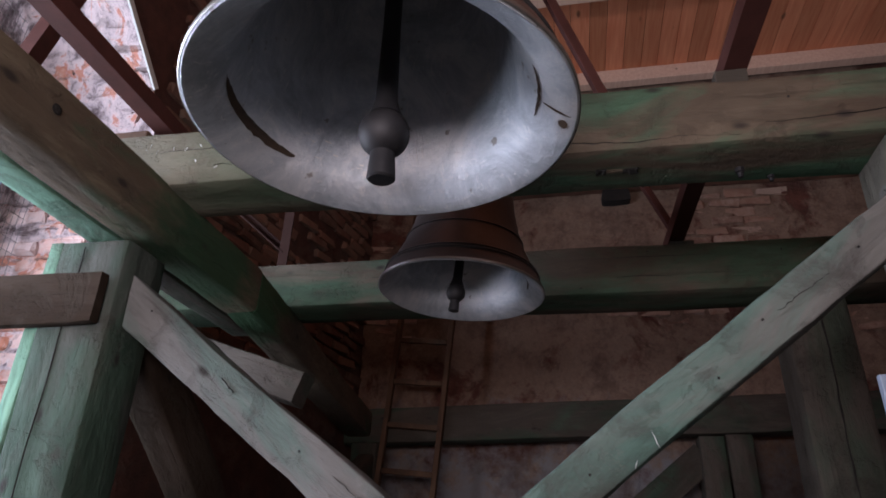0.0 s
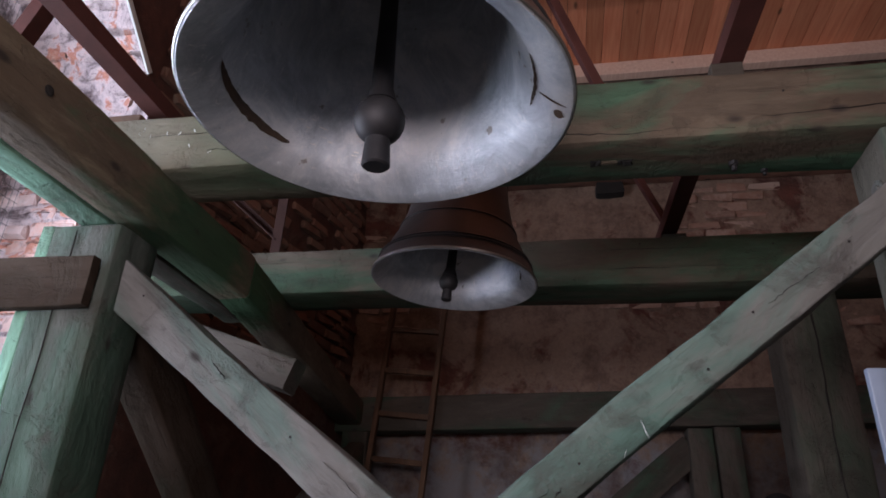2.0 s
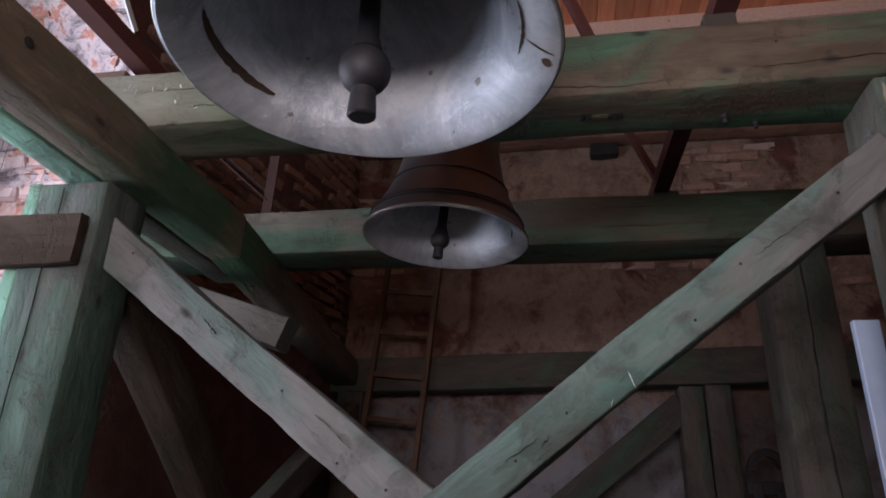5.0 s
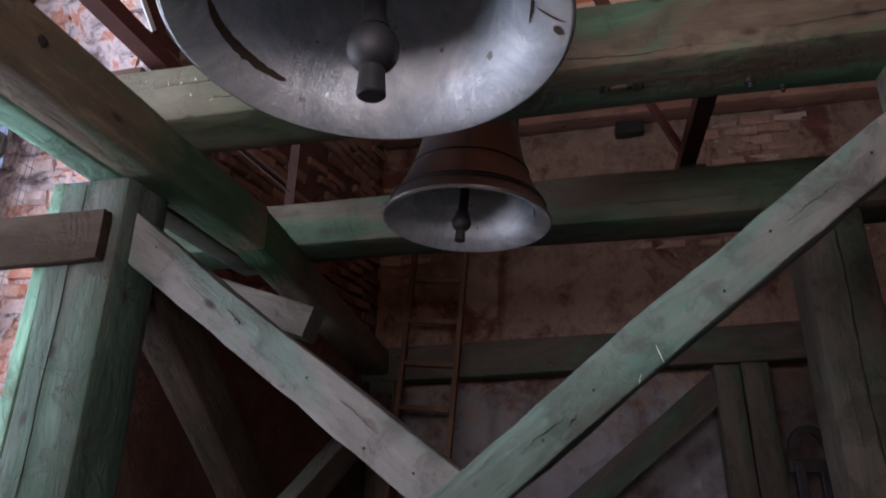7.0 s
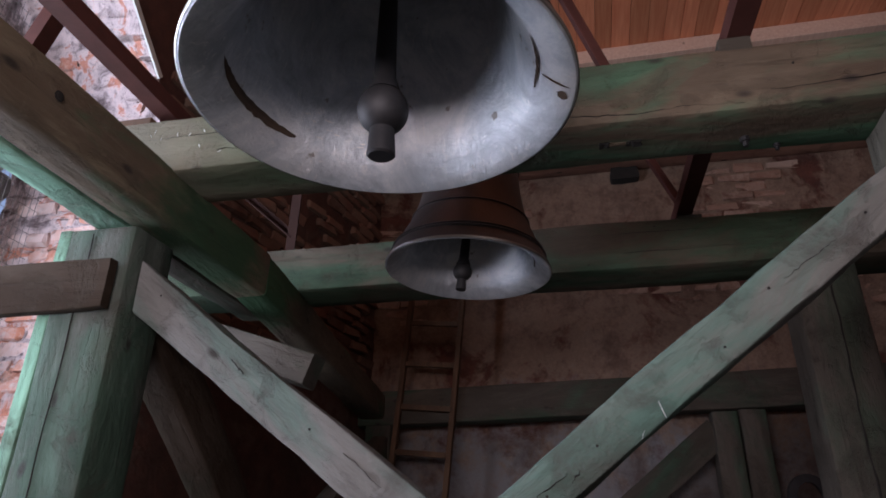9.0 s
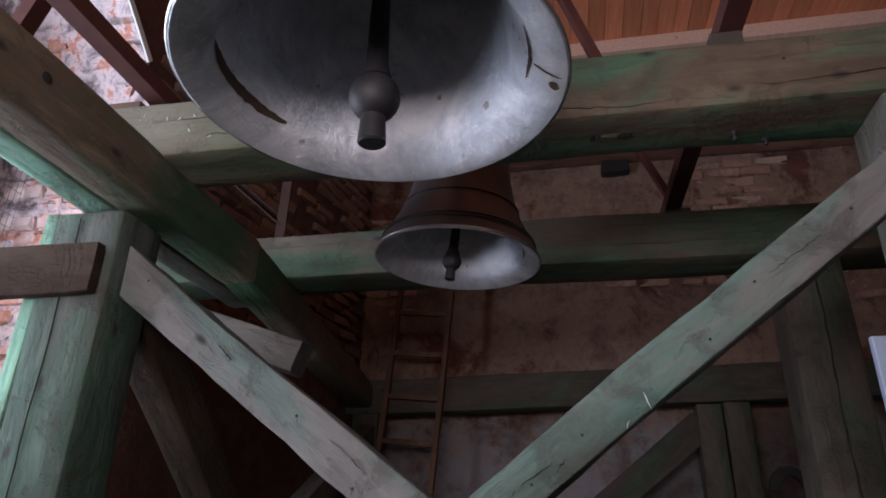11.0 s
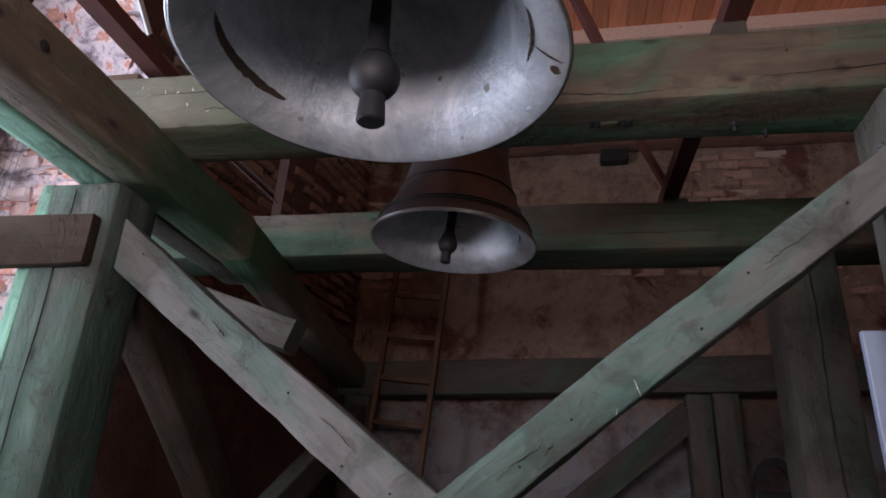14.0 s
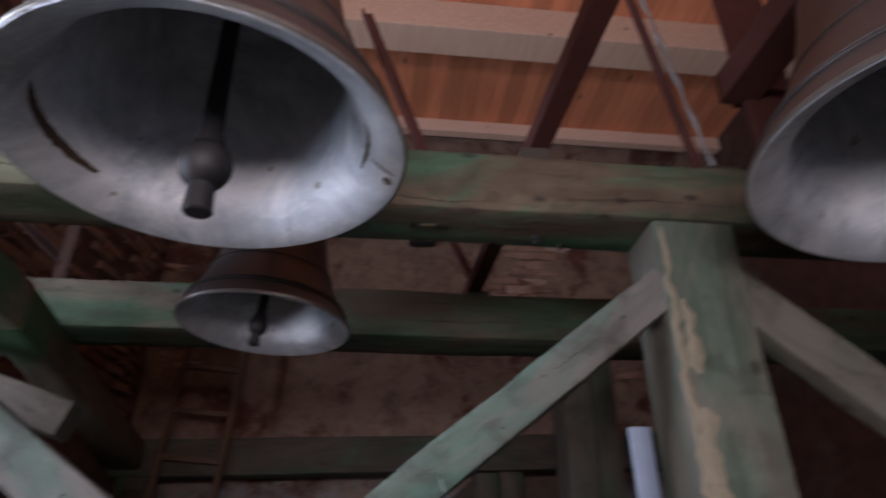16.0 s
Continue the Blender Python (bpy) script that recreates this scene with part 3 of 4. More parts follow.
# ---- steel bars on the beams ----
def channel(length):
    return channel_bar(length, 0.065, 0.06, 0.008)


def thin_bar(length):
    return angle_bar(length, 0.04, 0.006)


def mid_bar(length):
    return angle_bar(length, 0.05, 0.007)


def wide_bar(length):
    return angle_bar(length, 0.07, 0.008)


for x, far, end in ((0.565, 0.468, 2.95), (-1.33, -1.35, 1.82)):
    steel("steel_channel", (x, -0.8, 2.92), (far, end, 2.92), channel, "red oxide steel channel lying across the beams")
steel("steel_strut", (0.16, 1.72, 2.9), (-0.08, 1.72, 3.6), thin_bar, "thin red oxide steel strut on the cross beam")
steel("steel_strut", (0.49, 2.75, 2.95), (0.28, 2.75, 3.45), thin_bar, "thin red oxide steel strut")
steel("steel_strut", (-1.38, 2.75, 2.99), (-1.85, 2.75, 3.4), thin_bar, "steel strut leaning by the rear cross beam, colour darkened for shade", material=STEEL_SHADED)
steel("steel_strut", (-1.385, 2.76, 2.895), (-1.375, 2.76, 3.7), mid_bar, "upright steel bar on the rear cross beam, colour darkened for shade", up=(0, 1, 0), material=STEEL_SHADED)
steel("steel_strut", (-2.2, 1.72, 3.2), (-1.98, 1.72, 3.9), wide_bar, "red oxide steel strut by the window")
steel("steel_strut", (1.13, 1.72, 2.9), (0.98, 1.72, 3.9), thin_bar, "thin red oxide steel strut on the cross beam")


# ---- bells ----
INNER = [(0.0, 1.56), (0.28, 1.55), (0.42, 1.50), (0.48, 1.40), (0.51, 1.25), (0.55, 1.02), (0.595, 0.78), (0.645, 0.56), (0.71, 0.36), (0.76, 0.22), (0.805, 0.125), (0.835, 0.09), (0.90, 0.035), (0.955, 0.002), (0.985, -0.008), (1.0, 0.0)]


def bell(name, at, r, height, label, tilt=0.0):
    t = thing(name, label, "bell", "bells", at=at)
    k = r
    outer = [(1.0, 0.0), (0.985, 0.05), (0.93, 0.17), (0.84, 0.34), (0.74, 0.55), (0.66, 0.8), (0.61, 1.05), (0.575, 1.3), (0.54, 1.47), (0.47, 1.58), (0.30, 1.63), (0.0, 1.64)]
    inner = INNER
    s = height / 1.64
    part("shell", lathe([(a * k, b * s) for a, b in outer], 96), BRONZE_OUT, t, "brown patinated outside with a bright lip", smooth=35)
    part("inside", lathe([(a * k, b * s) for a, b in inner], 96), BRONZE, t, "grey worn bronze inside", smooth=35)
    part("lip", lathe([(0.997 * k, -0.006 * s), (1.004 * k, 0.0), (1.004 * k, 0.02 * s), (0.996 * k, 0.03 * s)], 96), LIP, t, "bright worn lip", smooth=35)
    for h, q in ((0.19, 0.924), (0.23, 0.903), (0.62, 0.714), (1.34, 0.568)):
        part("moulding", lathe([(q * k - 0.004, (h - 0.012) * s), (q * k + 0.004, (h - 0.008) * s), (q * k + 0.006, h * s), (q * k + 0.003, (h + 0.01) * s), (q * k - 0.005, (h + 0.014) * s)], 96), BRONZE_OUT, t, smooth=60)
    part("crown", lathe([(0.0, 1.64 * s), (0.22 * k, 1.64 * s), (0.24 * k, 1.8 * s), (0.14 * k, 1.95 * s), (0.0, 1.95 * s)], 32), BRONZE_OUT, t, smooth=35)
    return t


def clapper(parent, r, top, ball_z, ball_r, lean=(0, 0)):
    """A forged clapper: rod, ball and flight, hung on the axis."""
    m, length = frame_between((0, 0, top), (lean[0], lean[1], ball_z), (0, 1, 0))
    rod = part("clapper", lathe([(0, 0), (0.02 * r / 0.4, 0), (0.02 * r / 0.4, length * 0.5), (0.024 * r / 0.4, length - ball_r * 1.5), (0.036 * r / 0.4, length - ball_r * 0.8), (0, length - ball_r * 0.7)], 20), IRON, parent, "dark forged iron clapper", m=m @ pose(0, 0, 0, 0, 90, 0), smooth=40)
    ball = [(ball_r * math.sin(a) * (1.0), -ball_r * 1.0 * math.cos(a) + length) for a in [math.pi * i / 14 for i in range(15)]]
    part("ball", lathe(ball, 32), IRON, rod, smooth=60)
    fl = ball_r * 0.55
    part("flight", lathe([(0, length + ball_r * 0.75), (fl * 0.85, length + ball_r * 0.75), (fl, length + ball_r * 1.95), (fl * 0.86, length + ball_r * 2.02), (0, length + ball_r * 2.02)], 28), IRON, rod, smooth=35)


def yoke(parent, z, y0, y1, w):
    part("yoke", boxed(-w / 2, w / 2, y0, y1, z, z + w, 0.008), STEEL_RED, parent, "red oxide steel headstock")


big = bell("large_bell", pose(-0.374, 1.092, 2.45), 0.413, 0.70, "large grey bronze bell with a hanging iron clapper")
clapper(big, 0.413, 0.58, -0.01, 0.056, (-0.005, 0.03))
small = bell("small_bell", pose(-0.40, 2.25, 2.522, 0, 3, 0), 0.31, 0.52, "small brown bronze bell hanging between two beams")
clapper(small, 0.31, 0.43, 0.0, 0.036, (-0.02, 0.0))
right = bell("bell", pose(1.255, 0.95, 2.445, 0, 6, 0), 0.45, 0.72, "bronze bell hanging beyond the post")
clapper(right, 0.45, 0.62, 0.02, 0.058)
yoke(big, 0.83, -0.62, 0.66, 0.13)
yoke(small, 0.615, -0.5, 0.56, 0.1)
yoke(right, 0.85, -0.55, 0.8, 0.14)


def bearing(x0, x1, y0, y1, z0, z1, label):
    """A steel stand on a beam: foot plate, web and cap that carry a headstock."""
    t = thing("bearing_stand", label, "bearing stand", "bearing stands")
    part("foot_plate", boxed(x0 - 0.03, x1 + 0.03, y0, y1, z0, z0 + 0.012, 0.002), STEEL_RED, t)
    part("web", boxed(x0, x1, (y0 + y1) / 2 - 0.02, (y0 + y1) / 2 + 0.02, z0 + 0.012, z1 - 0.012, 0.002), STEEL_RED, t)
    part("cap", boxed(x0 - 0.01, x1 + 0.01, y0, y1, z1 - 0.012, z1, 0.002), STEEL_RED, t)


bearing(-0.37, -0.26, 1.70, 1.80, 2.885, 3.135, "red oxide steel stand carrying the small bell")
bearing(-0.37, -0.26, 2.72, 2.86, 2.895, 3.145, "red oxide steel stand carrying the small bell")
bearing(-0.45, -0.30, 1.68, 1.78, 2.885, 3.28, "red oxide steel stand carrying the large bell")
bearing(1.36, 1.62, 1.66, 1.78, 2.885, 3.32, "broad red oxide steel stand carrying a bell")

# ---- ladder by the rear wall ----
def ladder(a, b, width, rungs):
    m, length = frame_between(a, b, (0, -1, 0))
    t = thing("ladder", "old reddish wooden ladder leaning before the rear wall", "ladder", at=m)
    for s in (-1, 1):
        SEED[0] += 1
        part("rail", hewn(length, 0.038, 0.06, SEED[0], 0.002, 0.008, 0.2), LADDER_WOOD, t, m=pose(0, s * width / 2, 0), smooth=40)
    for i in range(rungs):
        part("rung", boxed(-0.02, 0.02, -width / 2 + 0.02, width / 2 - 0.02, -0.018, 0.018, 0.006), LADDER_WOOD, t, m=pose(0.22 + i * 0.33, 0, 0.01))


ladder((-1.40, 4.80, 0.0), (-1.05, 4.86, 4.3), 0.42, 12)


# ---- what is fixed to the timbers and bells ----
def fixed(name, bm, material, parent, label="", smooth=None):
    """A part whose mesh is given in the place's own coordinates."""
    ob = new(name, mesh_of(name, bm, material, smooth))
    ob.parent = parent
    ob.matrix_parent_inverse = parent.matrix_world.inverted()
    return tagged(ob, label)


bpy.context.view_layer.update()


def knob(x, y, z, r, h, axis=(0, 0, -1)):
    """A bolt end with its nut, pointing along axis."""
    bm = lathe([(0, 0), (r * 1.7, 0), (r * 1.7, h * 0.45), (r, h * 0.5), (r, h), (0, h)], 8)
    bm.transform(Matrix.Translation((x, y, z)) @ Vector((0, 0, 1)).rotation_difference(Vector(axis)).to_matrix().to_4x4())
    return bm


fixed("bolt", knob(0.503, 1.749, 2.672, 0.008, 0.03), IRON, beam1, "rusty bolt end with nut")
fixed("bolt", knob(0.60, 1.80, 2.672, 0.006, 0.02), IRON, beam1, "rusty bolt end with nut")


def broken(x0, x1, y0, y1, z0, z1, seed, taper=1.0, amp=0.12):
    """A lump with uneven sides, narrower below by taper."""
    rnd = random.Random(seed)
    bm = boxed(x0, x1, y0, y1, z0, z1)
    bmesh.ops.subdivide_edges(bm, edges=bm.edges[:], cuts=3, use_grid_fill=True)
    cx, w, d = (x0 + x1) / 2, x1 - x0, y1 - y0
    for v in bm.verts:
        f = (v.co.z - z0) / (z1 - z0)
        v.co.x = cx + (v.co.x - cx) * (taper + (1 - taper) * f) + rnd.uniform(-amp, amp) * w
        v.co.y += rnd.uniform(-amp, amp) * d
        v.co.z += rnd.uniform(-amp, amp) * (z1 - z0)
    return bm


# dark lumps that stand in for the shade inside two mortises
fixed("mortise_plug", broken(0.095, 0.122, 1.695, 1.722, 2.666, 2.69, 1), MATTE_BLACK, beam1, "dark lump imitating the shade of a square mortise")
fixed("mortise_plug", broken(0.172, 0.215, 1.70, 1.726, 2.666, 2.69, 2), MATTE_BLACK, beam1, "dark lump imitating the shade of a broken mortise")
fixed("wood_splinter", broken(0.124, 0.170, 1.702, 1.712, 2.664, 2.68, 3, 1.0, 0.06), BROWN_BEAM, beam1, "torn splinter between the mortises")
fixed("packing", boxed(0.443, 0.532, 1.603, 1.80, 2.872, 2.918, 0.004), DARK_BEAM, beam1, "wooden packing under the steel channel")
fixed("packing", boxed(1.08, 1.2, 1.62, 1.80, 2.872, 2.905, 0.004), DARK_BEAM, beam1, "wooden packing under a strut")
fixed("packing", boxed(0.443, 0.545, 2.72, 2.92, 2.885, 2.918, 0.004), DARK_BEAM, beam2, "wooden packing under the steel channel")
fixed("wedge", boxed(-1.66, -1.40, 1.63, 1.75, 2.875, 2.925, 0.006), RUST, beam1, "blackened wedge on the beam end")
# this knob paints the shade of a square hole in the beam
fixed("nail", knob(-1.243, 1.12, 2.605, 0.009, 0.004, (1, 0, 0)), MATTE_BLACK, bpy.data.objects["long_beam"], "near-black knob for the shade in a square hole")
fixed("bolt", knob(0.838, 1.69, 2.52, 0.018, 0.014, (-1, 0, 0)), PALE_BRACE, post_right, "painted peg end")


def scribble(points, width, y, seed):
    """A thin uneven stroke lying on a face that looks along -y."""
    bm = bmesh.new()
    rnd = random.Random(seed)
    rows = []
    for i, (x, z) in enumerate(points):
        w = width * rnd.uniform(0.5, 1.2) * (0.4 if i in (0, len(points) - 1) else 1)
        rows.append([bm.verts.new((x - w, y - 0.001, z)), bm.verts.new((x, y - 0.0035, z + w * 0.2)), bm.verts.new((x + w, y - 0.001, z))])
    for a, b in zip(rows, rows[1:]):
        for k in range(2):
            bm.faces.new((a[k], a[k + 1], b[k + 1], b[k]))
    return bm


fixed("chalk_mark", scribble(((0.166, 1.898), (0.171, 1.885), (0.175, 1.872), (0.181, 1.858)), 0.0009, 1.612, 1), CHALK, brace_right, "white chalk stroke")
fixed("chalk_mark", scribble(((0.128, 1.832), (0.124, 1.822), (0.122, 1.812)), 0.0007, 1.612, 2), CHALK, brace_right, "white chalk stroke")
rnd = random.Random(5)
edge = [(0.853 + rnd.uniform(-0.006, 0.012), 2.645 - i * 0.03) for i in range(28)]
fixed("scar", scribble(edge, 0.013, 1.606, 3), OCHRE, post_right, "ochre scar along the worn edge")
fixed("scar", scribble([(0.89 + rnd.uniform(-0.008, 0.008), 2.40 - i * 0.025) for i in range(10)], 0.022, 1.604, 4), OCHRE, post_right, "ochre scar in the green wash")
fixed("scar", scribble([(0.885 + rnd.uniform(-0.008, 0.008), 2.08 - i * 0.025) for i in range(12)], 0.03, 1.604, 6), OCHRE, post_right, "pinkish bare patch in the green wash")


def strike_mark(t, r, height, a0, a1, h0, h1, seed, name="strike_mark", material=None, label="dark brown crescent worn by the clapper"):
    """A dark crescent worn into the inside of a bell by its clapper."""
    rnd = random.Random(seed)
    prof = INNER[::-1]

    def radius(h):
        for (ra, ha), (rb, hb) in zip(prof[1:], prof[2:]):
            if ha <= h <= hb:
                return ra + (rb - ra) * (h - ha) / (hb - ha)
        return 0.8

    bm = bmesh.new()
    rows = []
    steps = 24
    for i in range(steps + 1):
        f = i / steps
        a = radians(a0 + (a1 - a0) * f)
        half = (h1 - h0) / 2 * (math.sin(math.pi * min(1, f * 1.02 + 0.02)) ** 0.45) * rnd.uniform(0.85, 1.05)
        mid = (h0 + h1) / 2 + rnd.uniform(-0.003, 0.003)
        row = []
        for h in (mid - half, mid, mid + half):
            q = radius(h) * r - 0.0025
            row.append(bm.verts.new((q * math.cos(a), q * math.sin(a), h * height / 1.64)))
        rows.append(row)
    for a, b in zip(rows, rows[1:]):
        for k in range(2):
            bm.faces.new((a[k], a[k + 1], b[k + 1], b[k]))
    return part(name, bm, material or WORN, t, label)


def nails(parent, spots, y, r=0.004):
    for x, z in spots:
        fixed("nail", knob(x, y, z, r * 0.5, 0.004, (0, -1, 0)), MATTE_BLACK, parent, "dark nail head")


def crack(points, width, y, seed):
    """A dark drying crack along a line on a face that looks along -y."""
    rnd = random.Random(seed)
    fine = []
    for (xa, za), (xb, zb) in zip(points, points[1:]):
        for k in range(8):
            fine.append(Vector((xa + (xb - xa) * k / 8, y, za + (zb - za) * k / 8)))
    bm = bmesh.new()
    rows = []
    for i, p in enumerate(fine):
        d = fine[min(i + 1, len(fine) - 1)] - fine[max(i - 1, 0)]
        side = Vector((-d.z, 0, d.x)).normalized()
        w = width * rnd.uniform(0.1, 0.75) * math.sin(math.pi * (i + 0.4) / len(fine)) ** 0.5
        p = p + side * rnd.uniform(-0.003, 0.003)
        rows.append([bm.verts.new(p - side * w + Vector((0, 0.004, 0))), bm.verts.new(p - Vector((0, 0.0015, 0))), bm.verts.new(p + side * w + Vector((0, 0.004, 0)))])
    for a, b in zip(rows, rows[1:]):
        for k in range(2):
            bm.faces.new((a[k], a[k + 1], b[k + 1], b[k]))
    return bm


left_brace = bpy.data.objects["brace"]
for n_c, (pts, w) in enumerate((
    (((-0.02, 2.705), (0.2, 2.69), (0.34, 2.70), (0.5, 2.685)), 0.006),
    (((-1.55, 2.81), (-1.3, 2.80), (-1.0, 2.805)), 0.003),
    (((-1.1, 2.735), (-0.85, 2.73)), 0.003),
    (((0.55, 2.72), (0.85, 2.735), (1.2, 2.72)), 0.003),
    (((1.3, 2.78), (1.9, 2.765)), 0.004),
)):
    fixed("crack", crack(pts, w, 1.598, 20 + n_c), MATTE_BLACK, beam1, "drying crack along the grain")
for n_c, (pts, w) in enumerate((
    (((0.62, 2.275), (0.55, 2.225), (0.48, 2.175)), 0.0025),
    (((-0.05, 1.74), (-0.12, 1.69), (-0.16, 1.655)), 0.003),
    (((-0.02, 1.745), (-0.045, 1.715)), 0.004),
)):
    fixed("crack", crack(pts, w, 1.613, 40 + n_c), MATTE_BLACK, brace_right, "drying crack along the grain")
for n_c, (pts, w) in enumerate((
    (((-1.23, 2.25), (-1.2, 2.21)), 0.002),
    (((-0.98, 2.06), (-0.93, 2.01)), 0.003),
    (((-0.62, 1.80), (-0.5, 1.70)), 0.0015),
)):
    fixed("crack", crack(pts, w, 1.673, 60 + n_c), MATTE_BLACK, left_brace, "short drying crack")
for n_c, pts in enumerate((((0.03, 2.84), (0.7, 2.835)), ((0.2, 2.745), (0.75, 2.75)), ((-0.9, 2.80), (-0.5, 2.79)))):
    fixed("crack", crack(pts, 0.003, 2.694, 70 + n_c), MATTE_BLACK, beam2, "drying crack along the grain")
rnd = random.Random(17)
for i in range(12):
    x, z = rnd.uniform(-1.38, -0.95), rnd.uniform(2.71, 2.83)
    a = rnd.uniform(0.4, 2.2)
    fixed("paint_fleck", scribble(((x, z), (x + 0.006 * math.cos(a), z + 0.008 * math.sin(a)), (x + 0.012 * math.cos(a), z + 0.016 * math.sin(a))), 0.0035, 1.6, 80 + i), CHALK, beam1, "pale fleck of whitewash")
rear_post = bpy.data.objects["post.002"]
fixed("crack", scribble([(0.985 + 0.005 * math.sin(i * 0.37) + 0.002 * math.sin(i * 2.1), 2.62 - i * 0.05) for i in range(40)], 0.004, 2.738, 11), MATTE_BLACK, rear_post, "long drying crack")
fixed("crack", scribble([(-1.49 + 0.002 * math.sin(i * 0.9), 2.47 - i * 0.05) for i in range(32)], 0.003, 1.609, 12), MATTE_BLACK, post_left, "long drying crack")
nails(brace_right, ((0.70, 2.34), (0.45, 2.16), (0.33, 2.02), (0.02, 1.80), (-0.1, 1.69), (-0.32, 1.56), (-0.62, 1.29)), 1.613)
nails(bpy.data.objects["brace"], ((-1.25, 2.27), (-0.95, 2.03), (-0.72, 1.86), (-0.55, 1.68), (-0.42, 1.62)), 1.673)
nails(beam1, ((-0.9, 2.76), (0.62, 2.80), (1.3, 2.79), (-1.05, 2.82)), 1.598)
nails(beam2, ((0.34, 2.86), (0.05, 2.70), (0.88, 2.84), (-0.7, 2.8)), 2.693)

strike_mark(big, 0.413, 0.70, 148, 205, 0.102, 0.150, 1)
strike_mark(big, 0.413, 0.70, -12, 18, 0.112, 0.138, 2)
strike_mark(big, 0.413, 0.70, 5.8, 7.0, 0.0, 0.10, 3)
strike_mark(big, 0.413, 0.70, 9, 13, 0.0, 0.03, 4)
strike_mark(small, 0.31, 0.52, -15, 15, 0.11, 0.14, 5)
rnd = random.Random(31)
for i in range(16):
    a, h, w = rnd.uniform(108, 146), rnd.uniform(0.14, 0.30), rnd.uniform(1.5, 5)
    strike_mark(big, 0.413, 0.70, a, a + w, h, h + rnd.uniform(0.004, 0.009), 50 + i, "scratch", SCRATCH, "pale scratch in the bronze")


# ---- the side window: wire mesh, louvres, daylight strip ----
def wire_mesh():
    bm = bmesh.new()
    for i in range(34):
        y = JY - 0.03 - i * 0.034
        box(bm, -2.851, -2.849, y - 0.001, y + 0.001, SILL, 4.6)
    for i in range(56):
        z = SILL + 0.02 + i * 0.068
        box(bm, -2.8495, -2.8475, JY - 1.2, JY, z - 0.001, z + 0.001)
    ob = new("wire_mesh", mesh_of("wire_mesh", bm, WIRE))
    return tagged(ob, "fine galvanised wire mesh before the window", "wire mesh")


wire_mesh()
louvres = thing("louvre_window", "grey weathered louvre boards with daylight gaps", "louvre window", kind="structure")
for i in range(12):
    SEED[0] += 1
    ob = part("louvre", boxed(-0.14, 0.14, -0.6, JY + 0.1, -0.012, 0.012, 0.003), LOUVRE, louvres, m=pose(-3.25, 0, 0.95 + i * 0.27, 0, -38, 0))
part("louvre_post", boxed(-3.22, -3.16, 2.30, 2.36, SILL, 4.0, 0.004), LOUVRE, louvres)
# white strip in place of the bright daylight along the arch edge
m, length = frame_between((-2.18, 2.52, 3.92), (-2.18, 2.08, 4.30), (1, 0, 0))
ob = new("window_bar", mesh_of("window_bar", boxed(0, length, -0.02, 0.02, -0.006, 0.006, 0.002), CHALK))
ob.matrix_world = m
tagged(ob, "flat bar in the window arch, its white put there for daylight", "bar")

# ---- loose things at the right ----
pane = new("plastic_board", mesh_of("plastic_board", boxed(-0.035, 0.035, -0.012, 0.012, 0, 2.15, 0.004), PANEL))
pane.matrix_world = pose(0.865, 2.0, -0.03, 0, 0, 0)
tagged(pane, "pale blue plastic board standing behind the post", "board")


def iron_lever():
    t = thing("iron_lever", "dark iron lever gear with a hook by the rear wall", "lever gear", at=pose(1.28, 4.75, -0.03))
    part("upright", boxed(-0.09, -0.03, -0.03, 0.03, 0, 1.85, 0.008), IRON, t)
    part("upright", boxed(0.05, 0.11, -0.03, 0.03, 0, 1.8, 0.008), IRON, t)
    bm = bmesh.new()
    prev = None
    for i in range(13):
        a = math.pi * (0.05 + 0.95 * i / 12)
        c = Vector((0.02 + 0.1 * math.cos(a), 0, 1.92 + 0.12 * math.sin(a)))
        o = Vector((math.cos(a), 0, math.sin(a)))
        cur = [bm.verts.new(c + o * 0.025 * u + Vector((0, 0.025 * v, 0))) for u, v in ((-1, -1), (1, -1), (1, 1), (-1, 1))]
        if prev:
            for k in range(4):
                bm.faces.new((prev[k], prev[(k + 1) % 4], cur[(k + 1) % 4], cur[k]))
        else:
            bm.faces.new(cur)
        prev = cur
    bm.faces.new(prev[::-1])
    part("hook", bm, IRON, t, "curved iron hook")
    part("crossbar", boxed(-0.12, 0.14, -0.02, 0.02, 1.78, 1.86, 0.006), IRON, t)


iron_lever()

plate = new("steel_plate", mesh_of("steel_plate", boxed(1.42, 1.64, 1.79, 1.815, 2.89, 4.1, 0.003), STEEL_RED))
tagged(plate, "broad red oxide steel plate beside a bell", "steel plate", "steel bell supports")
bm = bmesh.new()
prev = None
for i in range(40):
    f = i / 39
    c = Vector((1.135 - 0.15 * f + 0.022 + 0.004 * math.sin(i * 0.9), 1.70, 2.92 + 0.98 * f))
    rr = 0.006 + 0.006 * max(0, math.sin(i * 0.8))
    cur = [bm.verts.new(c + Vector((rr * math.cos(k * math.pi / 4), rr * math.sin(k * math.pi / 4), 0))) for k in range(8)]
    if prev:
        for k in range(8):
            bm.faces.new((prev[k], prev[(k + 1) % 8], cur[(k + 1) % 8], cur[k]))
    prev = cur
tagged(new("cable", mesh_of("cable", bm, WIRE, 60)), "knotted pale cable tied along a steel strut", "cable")

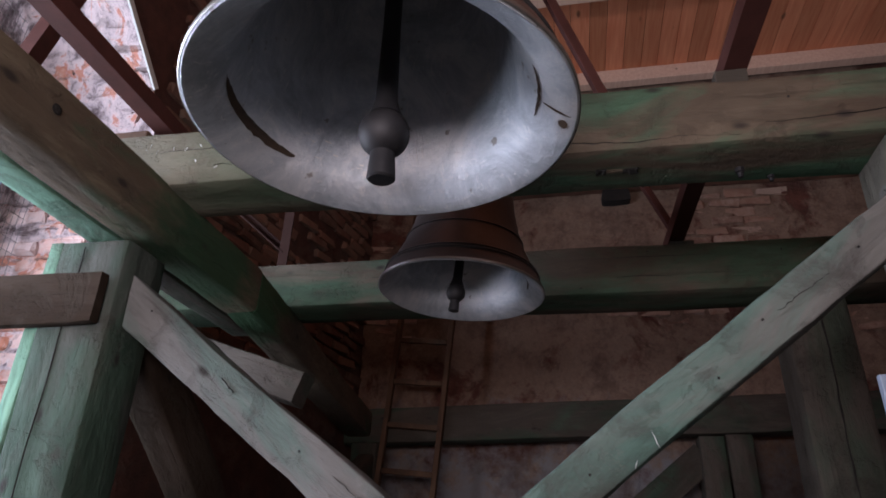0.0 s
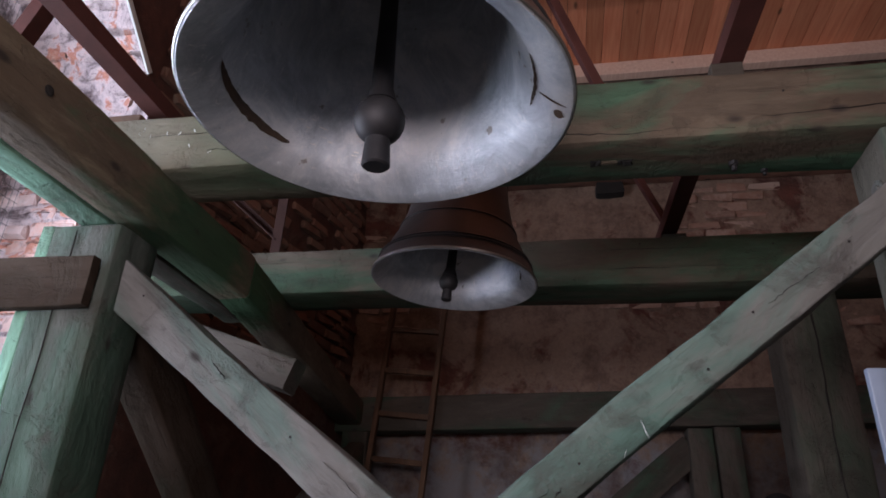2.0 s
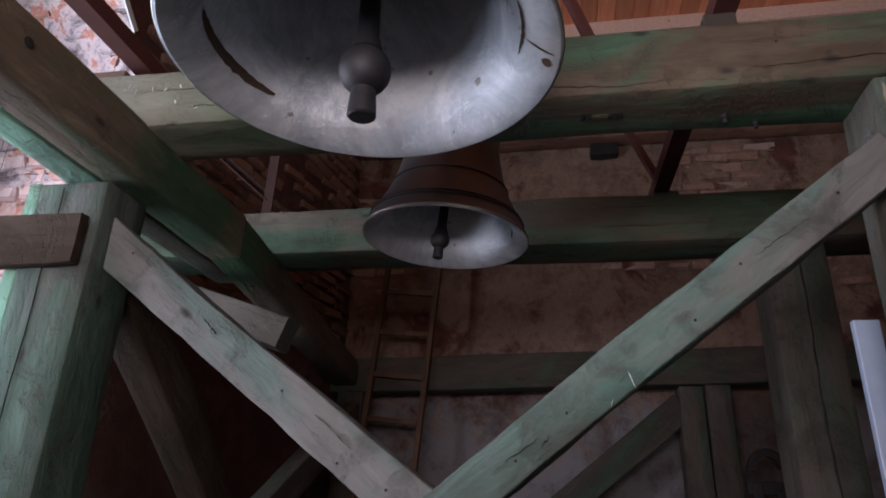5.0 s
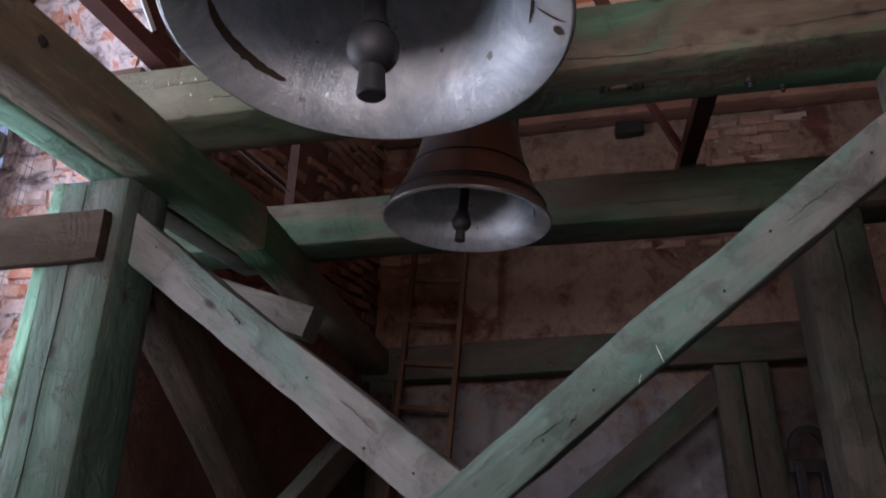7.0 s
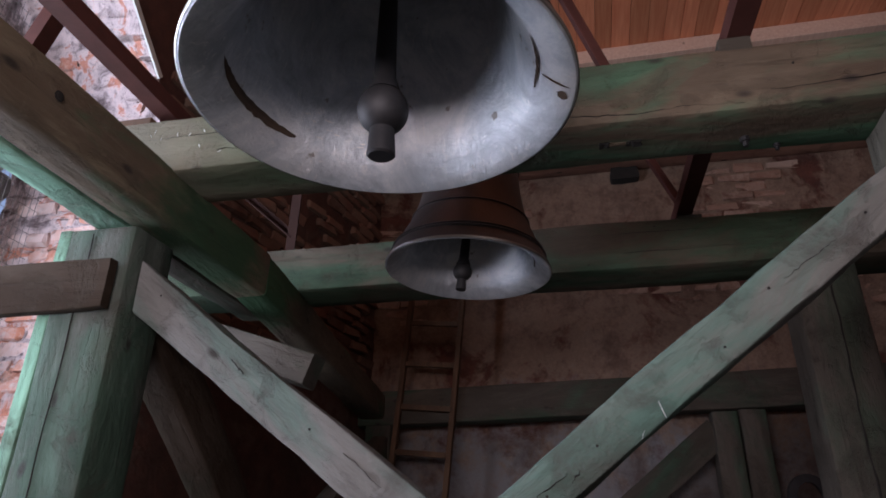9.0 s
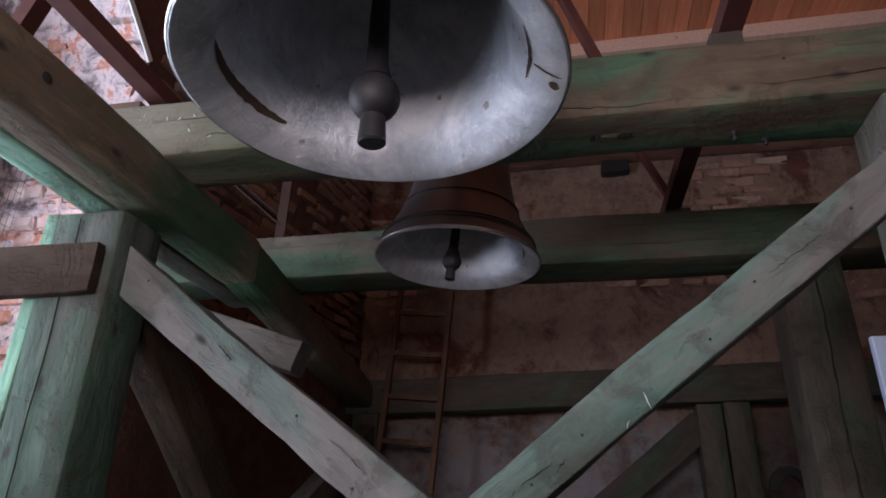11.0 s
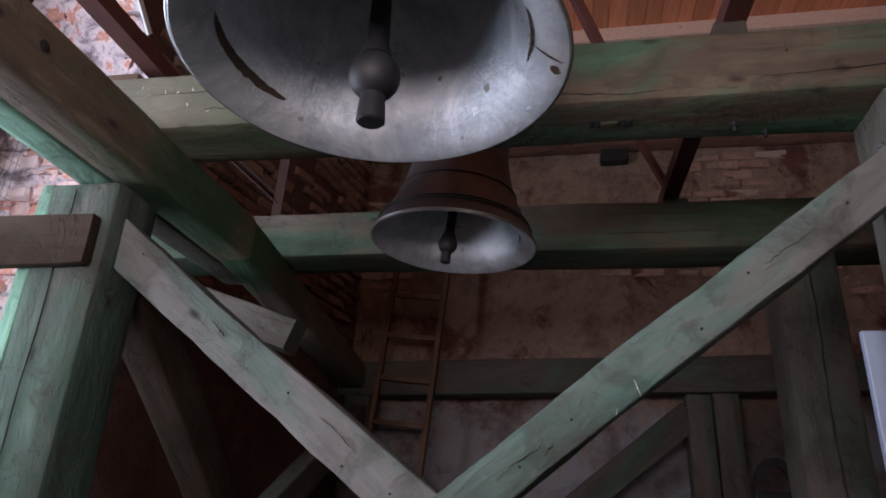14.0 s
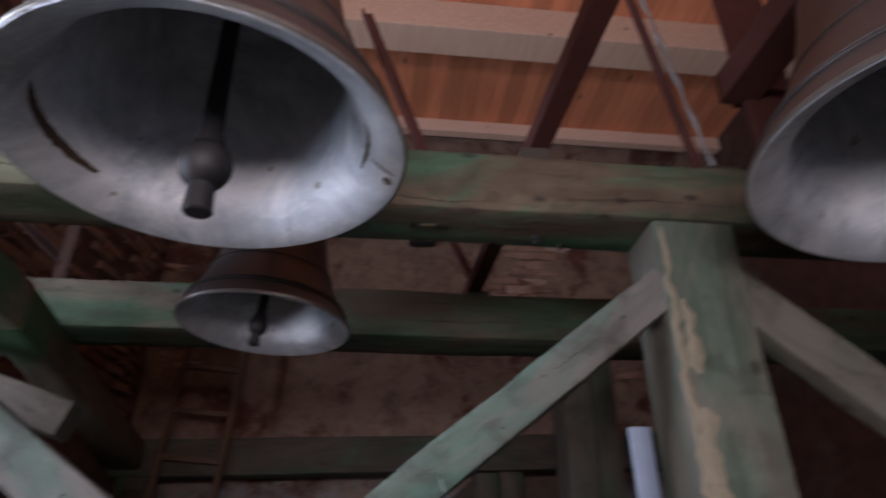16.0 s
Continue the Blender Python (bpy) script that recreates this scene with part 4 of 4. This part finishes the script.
# ---- bricks that show through the plaster ----
def brick_meshes(material, count, size, seed):
    out = []
    rnd = random.Random(seed)
    for i in range(count):
        bm = bmesh.new()
        bmesh.ops.create_cube(bm, size=1.0, matrix=Matrix.Diagonal((*size, 1)))
        bmesh.ops.bevel(bm, geom=bm.edges[:], offset=0.012, segments=1, affect="EDGES")
        for v in bm.verts:
            v.co += Vector([rnd.uniform(-0.012, 0.012) for _ in range(3)])
        out.append(mesh_of("brick", bm, material))
    return out


def lay(parent, meshes, place, u0, u1, z0, z1, keep, most, seed, step=(0.265, 0.088)):
    """Courses of bricks on a wall; place turns a run along the wall, a height and a depth into a pose."""
    rnd = random.Random(seed)
    n, row, z = 0, 0, z0
    while z < z1 and n < most:
        u = u0 + (0.13 if row % 2 else 0)
        while u < u1 and n < most:
            if noise.noise((u * 1.1, z * 1.4, seed)) + rnd.uniform(-0.25, 0.25) < keep:
                ob = new("brick", rnd.choice(meshes))
                ob.parent = parent
                ob.matrix_world = place(u + rnd.uniform(-0.012, 0.012), z + rnd.uniform(-0.006, 0.006), rnd.uniform(-0.012, 0.012)) @ pose(0, 0, 0, rnd.uniform(-2, 2), rnd.uniform(-2, 2), rnd.uniform(-2, 2))
                n += 1
            u += step[0]
        z += step[1]
        row += 1


lay(wall_back, brick_meshes(BRICK, 6, (0.25, 0.1, 0.07), 1), lambda u, z, d: pose(u, Y1 + 0.037 + d, z), -1.7, 2.9, 3.35, 4.6, -0.16, 200, 2.2)
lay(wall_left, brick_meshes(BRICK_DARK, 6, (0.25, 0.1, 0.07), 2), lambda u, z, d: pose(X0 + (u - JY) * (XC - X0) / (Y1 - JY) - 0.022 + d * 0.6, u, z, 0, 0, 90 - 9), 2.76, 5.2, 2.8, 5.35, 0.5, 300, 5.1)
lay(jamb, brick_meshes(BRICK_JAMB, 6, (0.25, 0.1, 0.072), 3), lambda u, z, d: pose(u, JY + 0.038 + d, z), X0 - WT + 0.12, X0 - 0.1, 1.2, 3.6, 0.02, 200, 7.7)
